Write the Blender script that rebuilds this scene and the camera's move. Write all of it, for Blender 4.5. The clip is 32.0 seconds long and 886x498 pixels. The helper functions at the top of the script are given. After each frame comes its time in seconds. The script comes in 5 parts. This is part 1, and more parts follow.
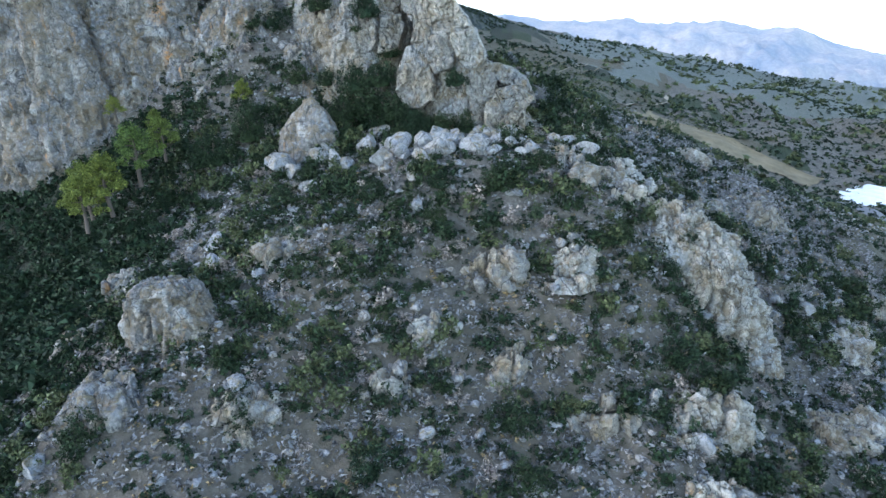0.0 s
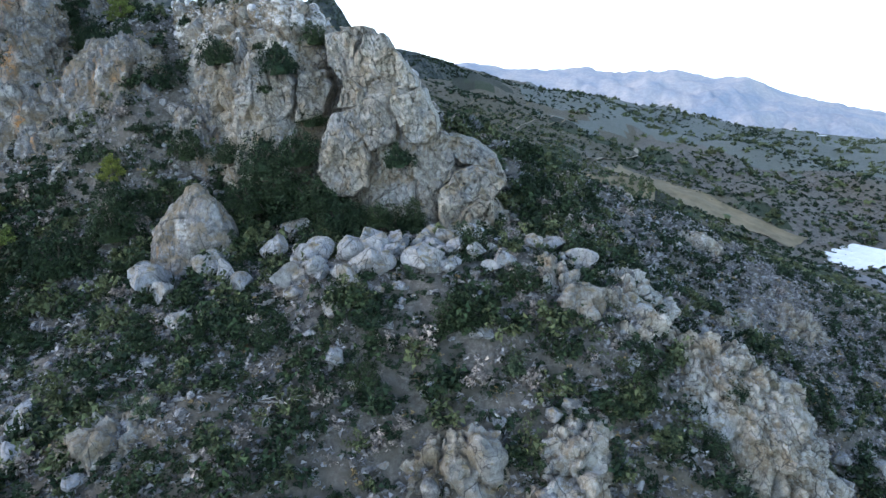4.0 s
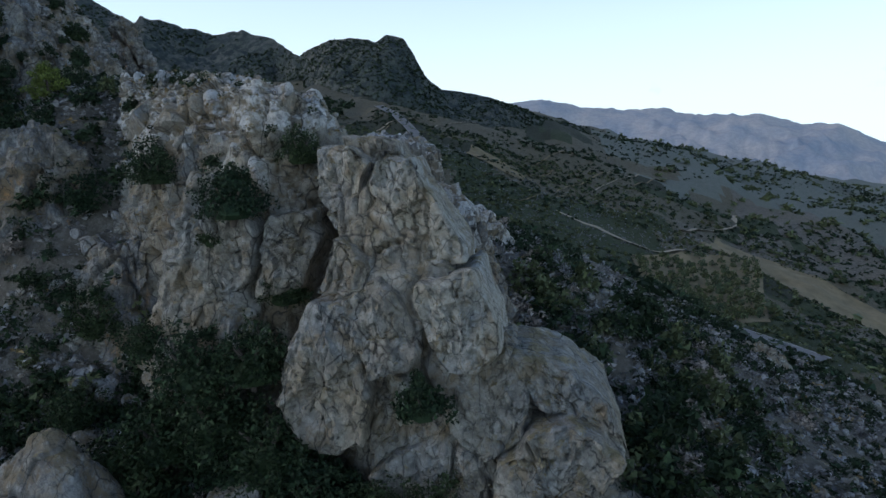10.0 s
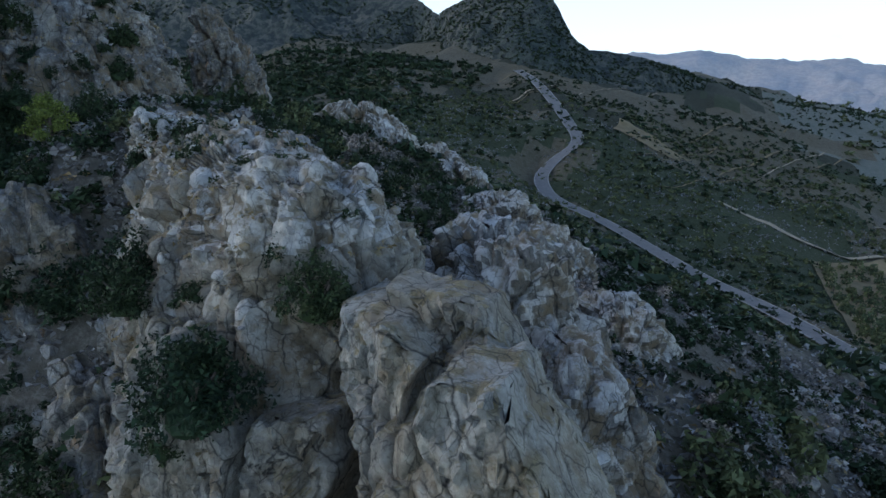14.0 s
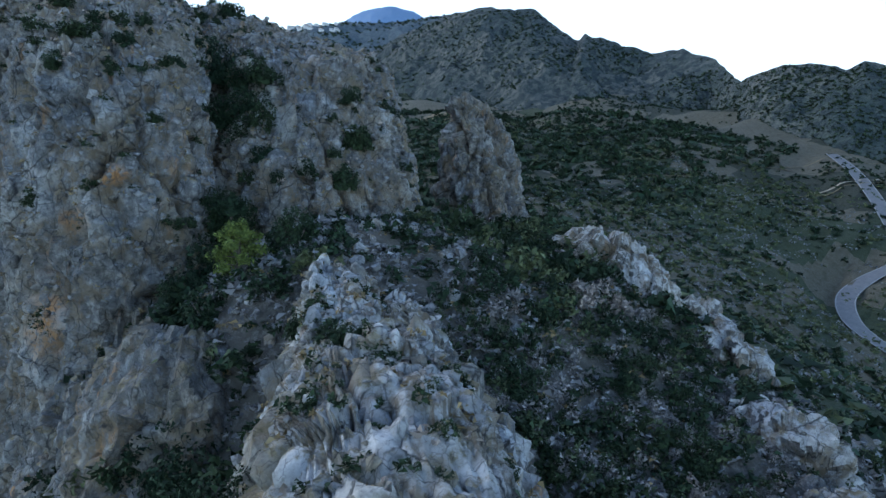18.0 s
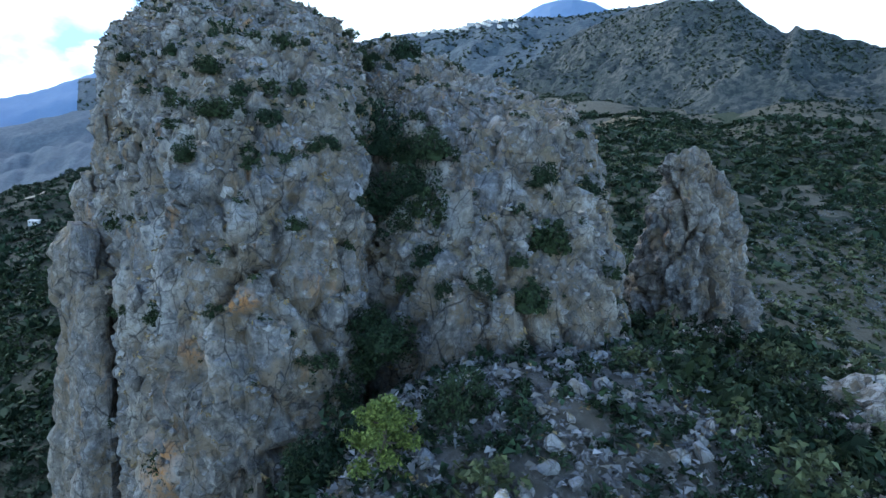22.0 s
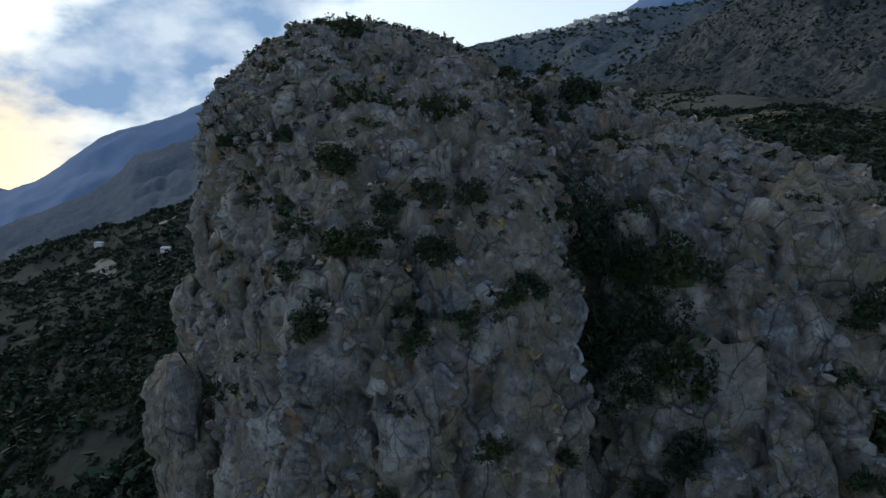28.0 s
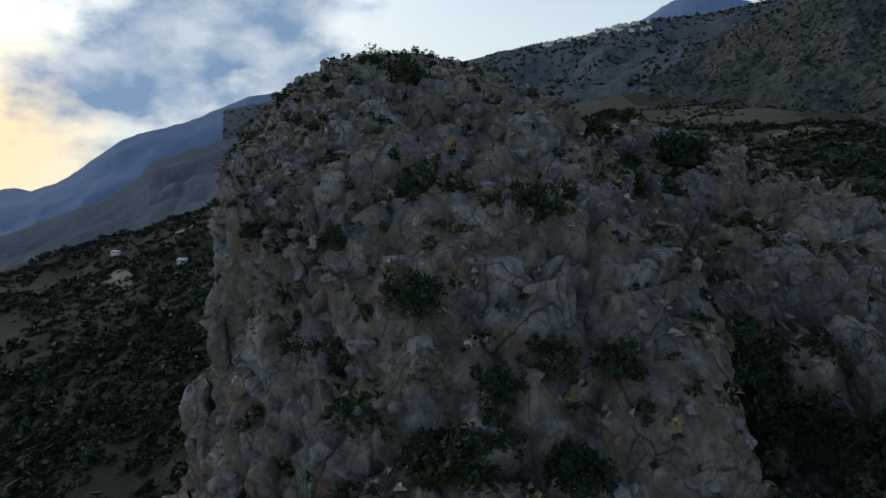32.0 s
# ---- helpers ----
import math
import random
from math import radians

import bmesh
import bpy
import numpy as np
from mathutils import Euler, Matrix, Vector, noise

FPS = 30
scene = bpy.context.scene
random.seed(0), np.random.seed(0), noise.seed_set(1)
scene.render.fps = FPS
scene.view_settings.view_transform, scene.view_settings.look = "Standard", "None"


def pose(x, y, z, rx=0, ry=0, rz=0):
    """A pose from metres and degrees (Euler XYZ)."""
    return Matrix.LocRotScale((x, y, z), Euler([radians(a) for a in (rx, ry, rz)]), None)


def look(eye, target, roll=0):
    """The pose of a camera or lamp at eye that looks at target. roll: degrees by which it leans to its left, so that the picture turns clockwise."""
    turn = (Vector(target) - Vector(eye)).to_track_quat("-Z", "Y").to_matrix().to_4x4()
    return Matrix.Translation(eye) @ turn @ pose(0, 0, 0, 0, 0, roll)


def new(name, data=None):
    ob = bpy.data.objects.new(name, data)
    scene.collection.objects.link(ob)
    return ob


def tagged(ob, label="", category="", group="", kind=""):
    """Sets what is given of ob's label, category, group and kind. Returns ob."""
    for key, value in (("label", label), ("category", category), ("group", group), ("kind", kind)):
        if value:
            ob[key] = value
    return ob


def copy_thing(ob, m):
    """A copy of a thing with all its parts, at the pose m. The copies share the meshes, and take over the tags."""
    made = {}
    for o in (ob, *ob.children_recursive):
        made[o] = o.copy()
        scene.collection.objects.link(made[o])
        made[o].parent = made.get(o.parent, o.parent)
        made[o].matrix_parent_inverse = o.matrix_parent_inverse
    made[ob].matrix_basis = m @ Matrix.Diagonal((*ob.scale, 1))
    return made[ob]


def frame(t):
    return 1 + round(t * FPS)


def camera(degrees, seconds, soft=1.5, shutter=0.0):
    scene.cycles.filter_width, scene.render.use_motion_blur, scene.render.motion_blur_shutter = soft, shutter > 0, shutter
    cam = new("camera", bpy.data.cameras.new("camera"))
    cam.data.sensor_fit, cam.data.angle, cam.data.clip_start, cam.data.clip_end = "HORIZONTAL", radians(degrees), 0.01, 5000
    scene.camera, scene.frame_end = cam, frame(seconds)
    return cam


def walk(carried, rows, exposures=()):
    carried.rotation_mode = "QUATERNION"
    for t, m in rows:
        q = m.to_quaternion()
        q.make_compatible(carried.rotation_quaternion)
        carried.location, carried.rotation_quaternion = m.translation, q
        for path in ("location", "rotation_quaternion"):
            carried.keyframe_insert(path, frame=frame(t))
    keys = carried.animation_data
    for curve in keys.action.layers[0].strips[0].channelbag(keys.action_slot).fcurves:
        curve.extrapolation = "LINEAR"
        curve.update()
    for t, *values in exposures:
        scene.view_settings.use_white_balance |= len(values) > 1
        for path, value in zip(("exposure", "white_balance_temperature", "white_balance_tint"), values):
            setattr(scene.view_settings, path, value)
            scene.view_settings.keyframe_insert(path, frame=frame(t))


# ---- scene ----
PATH = [
    (0, 5.09, -57.89, -6.65, 73.52, 4.82, 6.52),
    (0.5, 5.48, -54.26, -6.69, 72.26, 6.31, 5.02),
    (1, 5.74, -50.97, -6.62, 72.24, 7.29, 3.42),
    (1.5, 5.02, -46.54, -6.15, 72.82, 6.93, 4.61),
    (2, 4.56, -41.92, -5.73, 74.29, 6.57, 5.08),
    (2.5, 4.87, -37.96, -5.57, 73.33, 7.14, 3.53),
    (3, 4.85, -33.65, -5.25, 75.31, 6.61, 3.13),
    (3.5, 4.82, -28.86, -4.35, 76.49, 4.66, 3.68),
    (4, 5.00, -24.91, -3.56, 77.16, 4.68, 3.35),
    (4.5, 5.12, -20.40, -2.48, 79.33, 5.15, 3.28),
    (6.5, 4.29, -5.48, 1.14, 78.13, 5.07, 4.32),
    (7, 4.23, -2.45, 1.85, 79.04, 5.63, 4.70),
    (7.5, 4.06, 0.70, 2.67, 76.80, 7.73, 3.28),
    (8, 3.77, 3.91, 3.53, 77.55, 6.46, 4.65),
    (8.5, 3.76, 6.97, 4.50, 79.41, 4.00, 6.27),
    (9, 3.73, 9.94, 5.41, 78.12, 4.65, 6.03),
    (9.5, 3.40, 13.45, 6.26, 79.80, 4.19, 6.66),
    (10, 2.98, 16.93, 7.43, 80.43, 2.60, 9.74),
    (10.5, 2.48, 19.99, 8.48, 79.38, 3.23, 10.67),
    (11, 2.56, 22.74, 9.90, 78.91, 3.66, 9.94),
    (11.5, 2.33, 26.54, 11.23, 77.87, 3.35, 8.11),
    (12, 1.36, 30.93, 12.20, 78.40, 3.59, 12.16),
    (12.5, 0.46, 34.72, 13.34, 80.25, -0.15, 17.17),
    (13, 0.08, 37.48, 14.37, 81.34, 1.99, 17.85),
    (13.5, -0.40, 40.17, 15.37, 76.25, 5.14, 18.16),
    (14, -1.01, 43.38, 16.20, 76.85, 2.32, 22.34),
    (14.5, -1.69, 46.24, 17.20, 77.84, 0.42, 23.31),
    (16.5, -3.90, 54.78, 21.13, 79.36, 0.00, 36.58),
    (17, -4.93, 56.38, 22.36, 79.23, -1.18, 40.22),
    (17.5, -6.22, 58.00, 23.47, 79.60, -2.27, 43.44),
    (18, -8.32, 59.76, 24.48, 80.77, -3.44, 46.63),
    (18.5, -10.35, 61.97, 25.23, 81.34, -2.91, 49.41),
    (19, -11.86, 64.05, 27.54, 79.76, -3.06, 50.85),
    (19.5, -13.42, 65.16, 28.84, 79.70, -2.19, 51.01),
    (20, -15.86, 65.97, 29.72, 79.91, -2.69, 53.40),
    (20.5, -17.81, 66.39, 30.55, 79.61, -1.79, 54.35),
    (21, -19.74, 66.89, 31.23, 78.34, -1.62, 56.07),
    (21.5, -21.86, 67.20, 32.01, 78.50, -3.28, 58.60),
    (22, -23.91, 67.94, 32.36, 79.10, -4.46, 61.80),
    (22.5, -26.66, 69.01, 32.43, 79.53, -5.33, 64.92),
    (23, -28.53, 69.34, 32.88, 78.75, -4.81, 66.55),
    (23.5, -30.14, 69.42, 33.43, 78.62, -3.87, 67.44),
    (24, -31.78, 69.36, 34.03, 78.98, -4.47, 68.78),
    (24.5, -33.32, 69.22, 34.70, 78.55, -4.95, 70.58),
    (25, -34.64, 69.35, 35.20, 79.03, -5.07, 71.00),
    (25.5, -35.87, 70.06, 35.72, 79.25, -4.40, 72.29),
    (27.5, -42.57, 70.01, 37.03, 78.66, -1.25, 70.91),
    (28, -43.99, 69.98, 37.54, 78.86, -1.09, 71.01),
    (28.5, -45.34, 69.86, 38.16, 79.06, -2.39, 72.28),
    (29, -46.86, 69.84, 38.66, 78.67, -4.28, 73.31),
    (29.5, -48.17, 69.82, 39.24, 79.43, -3.40, 73.03),
    (30, -49.64, 69.77, 39.65, 78.69, -3.01, 73.00),
    (30.5, -51.61, 69.87, 40.18, 81.19, -2.51, 73.17),
    (31, -53.08, 69.84, 40.57, 80.79, -2.39, 73.53),
    (31.5, -54.28, 69.78, 41.06, 80.58, -2.86, 73.59),
    (32, -55.63, 69.74, 41.50, 79.35, -1.68, 72.47),
]
cam = camera(70.0, 32.0, soft=1.5)
walk(cam, [(r[0], pose(*r[1:])) for r in PATH],
     exposures=[(0, 1.8, 6050, 6), (3.5, 1.78, 6050, 6), (4.5, 1.0, 6200, 10), (6.5, 0.5, 6200, 7), (9, 0.12, 6150, 7), (13, 0.3, 6050, 7),
                (16.5, 0.65, 5650, 4), (19, 1.05, 5550, 4), (24, 1.4, 5600, 4), (25.5, 0.55, 5650, 4), (28, -0.22, 6400, 8), (32, -0.45, 6650, 9)])

# ---- sky and sun: dusk, the low sun behind the western mountains ----
SUN_AZ, SUN_EL = radians(-104), radians(30)
world = bpy.data.worlds.new("sky")
scene.world = world
world.use_nodes = True
wt = world.node_tree
wt.nodes.clear()
w_out = wt.nodes.new("ShaderNodeOutputWorld")
w_bg = wt.nodes.new("ShaderNodeBackground")
w_sky = wt.nodes.new("ShaderNodeTexSky")
w_sky.sky_type = "NISHITA"
w_sky.sun_disc = False
w_sky.sun_elevation, w_sky.sun_rotation = SUN_EL, SUN_AZ
w_sky.dust_density, w_sky.air_density, w_sky.ozone_density = 1.2, 1.0, 2.0
w_co = wt.nodes.new("ShaderNodeTexCoord")
w_sep = wt.nodes.new("ShaderNodeSeparateXYZ")
w_max = wt.nodes.new("ShaderNodeMath")
w_max.operation, w_max.inputs[1].default_value = "MAXIMUM", 0.03
w_com = wt.nodes.new("ShaderNodeCombineXYZ")
wt.links.new(w_co.outputs["Generated"], w_sep.inputs[0])
wt.links.new(w_sep.outputs["Z"], w_max.inputs[0])
wt.links.new(w_sep.outputs["X"], w_com.inputs["X"])
wt.links.new(w_sep.outputs["Y"], w_com.inputs["Y"])
wt.links.new(w_max.outputs[0], w_com.inputs["Z"])
wt.links.new(w_com.outputs[0], w_sky.inputs["Vector"])
w_bg.inputs["Strength"].default_value = 0.15
# a bank of evening cloud low in the west
w_no = wt.nodes.new("ShaderNodeTexNoise")
w_no.inputs["Scale"].default_value, w_no.inputs["Detail"].default_value, w_no.inputs["Roughness"].default_value = 5.2, 9.0, 0.55
w_ma = wt.nodes.new("ShaderNodeMapping")
w_ma.inputs["Scale"].default_value = (1, 1, 1.8)
wt.links.new(w_co.outputs["Generated"], w_ma.inputs["Vector"])
wt.links.new(w_ma.outputs[0], w_no.inputs["Vector"])
w_dot = wt.nodes.new("ShaderNodeVectorMath")
w_dot.operation = "DOT_PRODUCT"
w_dot.inputs[1].default_value = Vector((-0.99, -0.03, 0.085)).normalized()
wt.links.new(w_co.outputs["Generated"], w_dot.inputs[0])
w_near = wt.nodes.new("ShaderNodeMapRange")
w_near.inputs["From Min"].default_value, w_near.inputs["From Max"].default_value = 0.95, 0.996
wt.links.new(w_dot.outputs["Value"], w_near.inputs["Value"])
w_thick = wt.nodes.new("ShaderNodeMath")
w_thick.operation = "MULTIPLY_ADD"
w_thick.inputs[1].default_value = 0.38
wt.links.new(w_near.outputs[0], w_thick.inputs[0])
wt.links.new(w_no.outputs["Fac"], w_thick.inputs[2])
w_edge = wt.nodes.new("ShaderNodeMapRange")
w_edge.inputs["From Min"].default_value, w_edge.inputs["From Max"].default_value = 0.66, 0.84
wt.links.new(w_thick.outputs[0], w_edge.inputs["Value"])
w_mix = wt.nodes.new("ShaderNodeMix")
w_mix.data_type = "RGBA"
wt.links.new(w_edge.outputs[0], w_mix.inputs[0])
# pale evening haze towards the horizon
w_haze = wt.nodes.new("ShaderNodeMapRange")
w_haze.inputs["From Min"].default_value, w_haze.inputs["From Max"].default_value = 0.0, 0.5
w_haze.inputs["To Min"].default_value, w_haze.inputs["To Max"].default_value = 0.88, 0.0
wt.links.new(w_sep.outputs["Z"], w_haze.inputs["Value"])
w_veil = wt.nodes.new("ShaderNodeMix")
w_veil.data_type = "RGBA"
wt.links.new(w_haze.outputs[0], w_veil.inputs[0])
# the glow where the sun has gone down, low in the west-south-west
w_set = wt.nodes.new("ShaderNodeVectorMath")
w_set.operation = "DOT_PRODUCT"
w_set.inputs[1].default_value = Vector((-0.945, -0.325, -0.03)).normalized()
wt.links.new(w_co.outputs["Generated"], w_set.inputs[0])
w_glow = wt.nodes.new("ShaderNodeMapRange")
w_glow.inputs["From Min"].default_value, w_glow.inputs["From Max"].default_value = 0.984, 0.999
wt.links.new(w_set.outputs["Value"], w_glow.inputs["Value"])
w_warm = wt.nodes.new("ShaderNodeMix")
w_warm.data_type = "RGBA"
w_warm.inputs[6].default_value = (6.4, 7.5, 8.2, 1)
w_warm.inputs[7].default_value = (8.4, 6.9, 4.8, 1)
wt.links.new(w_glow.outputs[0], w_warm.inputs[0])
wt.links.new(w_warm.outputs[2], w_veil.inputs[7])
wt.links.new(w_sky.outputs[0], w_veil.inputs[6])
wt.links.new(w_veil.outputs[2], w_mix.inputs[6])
w_body = wt.nodes.new("ShaderNodeTexNoise")
w_body.inputs["Scale"].default_value, w_body.inputs["Detail"].default_value = 11.0, 6.0
wt.links.new(w_ma.outputs[0], w_body.inputs["Vector"])
w_tone = wt.nodes.new("ShaderNodeMix")
w_tone.data_type = "RGBA"
w_tone.inputs[6].default_value, w_tone.inputs[7].default_value = (1.9, 3.0, 4.8, 1), (5.2, 6.0, 7.0, 1)
w_light = wt.nodes.new("ShaderNodeMapRange")
w_light.inputs["From Min"].default_value, w_light.inputs["From Max"].default_value = 0.38, 0.66
wt.links.new(w_body.outputs["Fac"], w_light.inputs["Value"])
wt.links.new(w_light.outputs[0], w_tone.inputs[0])
wt.links.new(w_tone.outputs[2], w_mix.inputs[7])
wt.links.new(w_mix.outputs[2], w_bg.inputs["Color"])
wt.links.new(w_bg.outputs[0], w_out.inputs["Surface"])
sun = new("sun", bpy.data.lights.new("sun", "SUN"))
sun.data.energy, sun.data.angle, sun.data.color = 0.25, radians(25), (1.0, 0.93, 0.85)
sun.matrix_world = look((0, 0, 300), (-300 * math.sin(SUN_AZ), -300 * math.cos(SUN_AZ), 300 - 300 * math.tan(SUN_EL)))


# ---- noise on arrays of points ----
def hash3(i, j, k, seed):
    n = (i * 73856093) ^ (j * 19349663) ^ (k * 83492791) ^ (seed * 2654435 + 97)
    n = (n ^ (n >> 13)) * 1274126177 & 0x7FFFFFFF
    n = (n ^ (n >> 16)) * 668265263 & 0x7FFFFFFF
    return (n ^ (n >> 15)) / 2147483647.0


def soft_noise(p, seed=0):
    """Smooth noise from -1 to 1 at the rows of p."""
    c = np.floor(p).astype(np.int64)
    f = p - c
    f = f * f * f * (f * (f * 6 - 15) + 10)
    i, j, k = c.T
    total = 0
    for a in (0, 1):
        for b in (0, 1):
            for d in (0, 1):
                w = (f[:, 0] if a else 1 - f[:, 0]) * (f[:, 1] if b else 1 - f[:, 1]) * (f[:, 2] if d else 1 - f[:, 2])
                total = total + w * hash3(i + a, j + b, k + d, seed)
    return total * 2 - 1


def fractal(p, octaves=4, seed=0, gain=0.5):
    total, amp = 0, 1.0
    for o in range(octaves):
        total = total + amp * soft_noise(p * 2.03 ** o + 17.3 * o, seed + o)
        amp *= gain
    return total


def cells(p, seed=0):
    """Distance to the nearest and second nearest seed point, a random number of the nearest cell, and a tilt across it."""
    c = np.floor(p).astype(np.int64)
    near = np.full(len(p), 9.0)
    second = np.full(len(p), 9.0)
    ident = np.zeros(len(p))
    tilt = np.zeros(len(p))
    for a in (-1, 0, 1):
        for b in (-1, 0, 1):
            for d in (-1, 0, 1):
                i, j, k = c[:, 0] + a, c[:, 1] + b, c[:, 2] + d
                q = np.stack([i + hash3(i, j, k, seed), j + hash3(i, j, k, seed + 1), k + hash3(i, j, k, seed + 2)], 1)
                r = np.sqrt(((p - q) ** 2).sum(1))
                closer = r < near
                second = np.where(closer, near, np.minimum(second, r))
                ident = np.where(closer, hash3(i, j, k, seed + 3), ident)
                lean = np.stack([hash3(i, j, k, seed + 4), hash3(i, j, k, seed + 5), hash3(i, j, k, seed + 6)], 1) - 0.5
                tilt = np.where(closer, ((p - q) * lean).sum(1), tilt)
                near = np.where(closer, r, near)
    return near, second, ident, tilt


def smooth(a, b, x):
    x = np.clip((x - a) / (b - a), 0, 1)
    return x * x * (3 - 2 * x)


# ---- materials ----
def material(name, base, rough=0.9):
    m = bpy.data.materials.new(name)
    m.use_nodes = True
    b = m.node_tree.nodes["Principled BSDF"]
    b.inputs["Base Color"].default_value = (*base, 1)
    b.inputs["Roughness"].default_value = rough
    b.inputs["Specular IOR Level"].default_value = 0.25
    return m


def node(m, kind, **sets):
    n = m.node_tree.nodes.new(kind)
    for key, value in sets.items():
        n.inputs[key.replace("_", " ")].default_value = value
    return n


def link(m, a, b):
    m.node_tree.links.new(a, b)


def ramp(m, source, stops):
    n = m.node_tree.nodes.new("ShaderNodeValToRGB")
    e = n.color_ramp.elements
    while len(e) < len(stops):
        e.new(0.5)
    for i, (at, col) in enumerate(stops):
        e[i].position = at
        e[i].color = (*col, 1) if len(col) == 3 else col
    link(m, source, n.inputs[0])
    return n.outputs[0]


def mixed(m, fac, a, b, mode="MIX"):
    n = m.node_tree.nodes.new("ShaderNodeMix")
    n.data_type, n.blend_type = "RGBA", mode
    for sock, value in ((n.inputs[0], fac), (n.inputs[6], a), (n.inputs[7], b)):
        if isinstance(value, (int, float)):
            sock.default_value = value
        elif isinstance(value, tuple):
            sock.default_value = (*value, 1)
        else:
            link(m, value, sock)
    return n.outputs[2]


def world_place(m, scale=(1, 1, 1)):
    g = m.node_tree.nodes.new("ShaderNodeNewGeometry")
    mp = m.node_tree.nodes.new("ShaderNodeMapping")
    mp.inputs["Scale"].default_value = scale
    link(m, g.outputs["Position"], mp.inputs["Vector"])
    return mp.outputs[0]


def noise_of(m, place, scale, detail=4.0, rough=0.6):
    n = node(m, "ShaderNodeTexNoise", Scale=scale, Detail=detail, Roughness=rough)
    link(m, place, n.inputs["Vector"])
    return n.outputs["Fac"]


def bumped(m, height, strength, distance):
    n = node(m, "ShaderNodeBump", Strength=strength, Distance=distance)
    link(m, height, n.inputs["Height"])
    link(m, n.outputs[0], m.node_tree.nodes["Principled BSDF"].inputs["Normal"])


def rock_material(name, dark, mid, pale, rust_at=0.62, warm=0.5):
    m = material(name, mid, 0.92)
    b = m.node_tree.nodes["Principled BSDF"]
    p = world_place(m)
    tall = world_place(m, (1, 1, 0.3))
    big = noise_of(m, p, 0.16, 3)
    fine = noise_of(m, p, 1.3, 9, 0.72)
    col = ramp(m, fine, [(0.28, dark), (0.5, mid), (0.72, pale)])
    tint = ramp(m, big, [(0.35, (0.86, 0.95, 1.1)), (0.65, (1.1, 1.0, 0.84))])
    col = mixed(m, warm, col, mixed(m, 1.0, col, tint, "MULTIPLY"))
    streak = noise_of(m, tall, 0.5, 5, 0.65)
    rust = ramp(m, streak, [(rust_at, (0, 0, 0)), (rust_at + 0.12, (1, 1, 1))])
    col = mixed(m, rust, col, (0.42, 0.24, 0.11))
    earth = ramp(m, noise_of(m, p, 0.42, 6, 0.7), [(0.52, (0, 0, 0)), (0.62, (0.8, 0.8, 0.8))])
    col = mixed(m, earth, col, (0.25, 0.2, 0.135))
    # dry grass and earth on the ledges
    g = m.node_tree.nodes.new("ShaderNodeNewGeometry")
    s = m.node_tree.nodes.new("ShaderNodeSeparateXYZ")
    link(m, g.outputs["Normal"], s.inputs[0])
    ledge = ramp(m, s.outputs["Z"], [(0.42, (0, 0, 0)), (0.75, (1, 1, 1))])
    tuft = ramp(m, noise_of(m, p, 0.7, 5, 0.7), [(0.5, (0, 0, 0)), (0.58, (0.85, 0.85, 0.85))])
    col = mixed(m, mixed(m, 1.0, ledge, tuft, "MULTIPLY"), col, ramp(m, fine, [(0.35, (0.12, 0.105, 0.06)), (0.65, (0.36, 0.29, 0.16))]))
    speck = noise_of(m, p, 6.0, 5, 0.75)
    col = mixed(m, ramp(m, speck, [(0.64, (0, 0, 0)), (0.74, (0.7, 0.7, 0.7))]), col, pale)
    # bleached lumps, and earth in the hollows
    for key, tone, most in (("bleached", pale, 0.8), ("hollow", (0.2, 0.155, 0.1), 0.85), ("rusty", (0.5, 0.25, 0.09), 0.95)):
        at = m.node_tree.nodes.new("ShaderNodeAttribute")
        at.attribute_name = key
        part_of = mixed(m, 1.0, at.outputs["Fac"], ramp(m, noise_of(m, p, 1.6, 5, 0.7), [(0.4, (0, 0, 0)), (0.56, (most, most, most))]), "MULTIPLY")
        col = mixed(m, part_of, col, tone)
    # dark joints, broken and uneven
    warp = node(m, "ShaderNodeTexNoise", Scale=0.5, Detail=4.0, Roughness=0.6)
    link(m, p, warp.inputs["Vector"])
    bent = mixed(m, 1.0, p, mixed(m, 1.0, warp.outputs["Color"], (1.1, 1.1, 1.1), "MULTIPLY"), "ADD")
    bent = mixed(m, 1.0, bent, (1.0, 1.0, 0.5), "MULTIPLY")
    for size, wide, amount in ((0.3, 0.022, 0.9), (0.75, 0.035, 0.7), (1.9, 0.05, 0.5)):
        v = node(m, "ShaderNodeTexVoronoi", Scale=size)
        v.feature = "DISTANCE_TO_EDGE"
        link(m, bent, v.inputs["Vector"])
        line = ramp(m, v.outputs["Distance"], [(0.0, (amount, amount, amount)), (wide, (0, 0, 0))])
        some = ramp(m, noise_of(m, p, size * 0.9, 3), [(0.42, (0, 0, 0)), (0.52, (1, 1, 1))])
        col = mixed(m, mixed(m, 1.0, line, some, "MULTIPLY"), col, (0.035, 0.035, 0.035))
    link(m, col, b.inputs["Base Color"])
    coarse = noise_of(m, tall, 0.9, 9, 0.75)
    bumped(m, mixed(m, 0.5, fine, coarse), 0.9, 0.8)
    return m


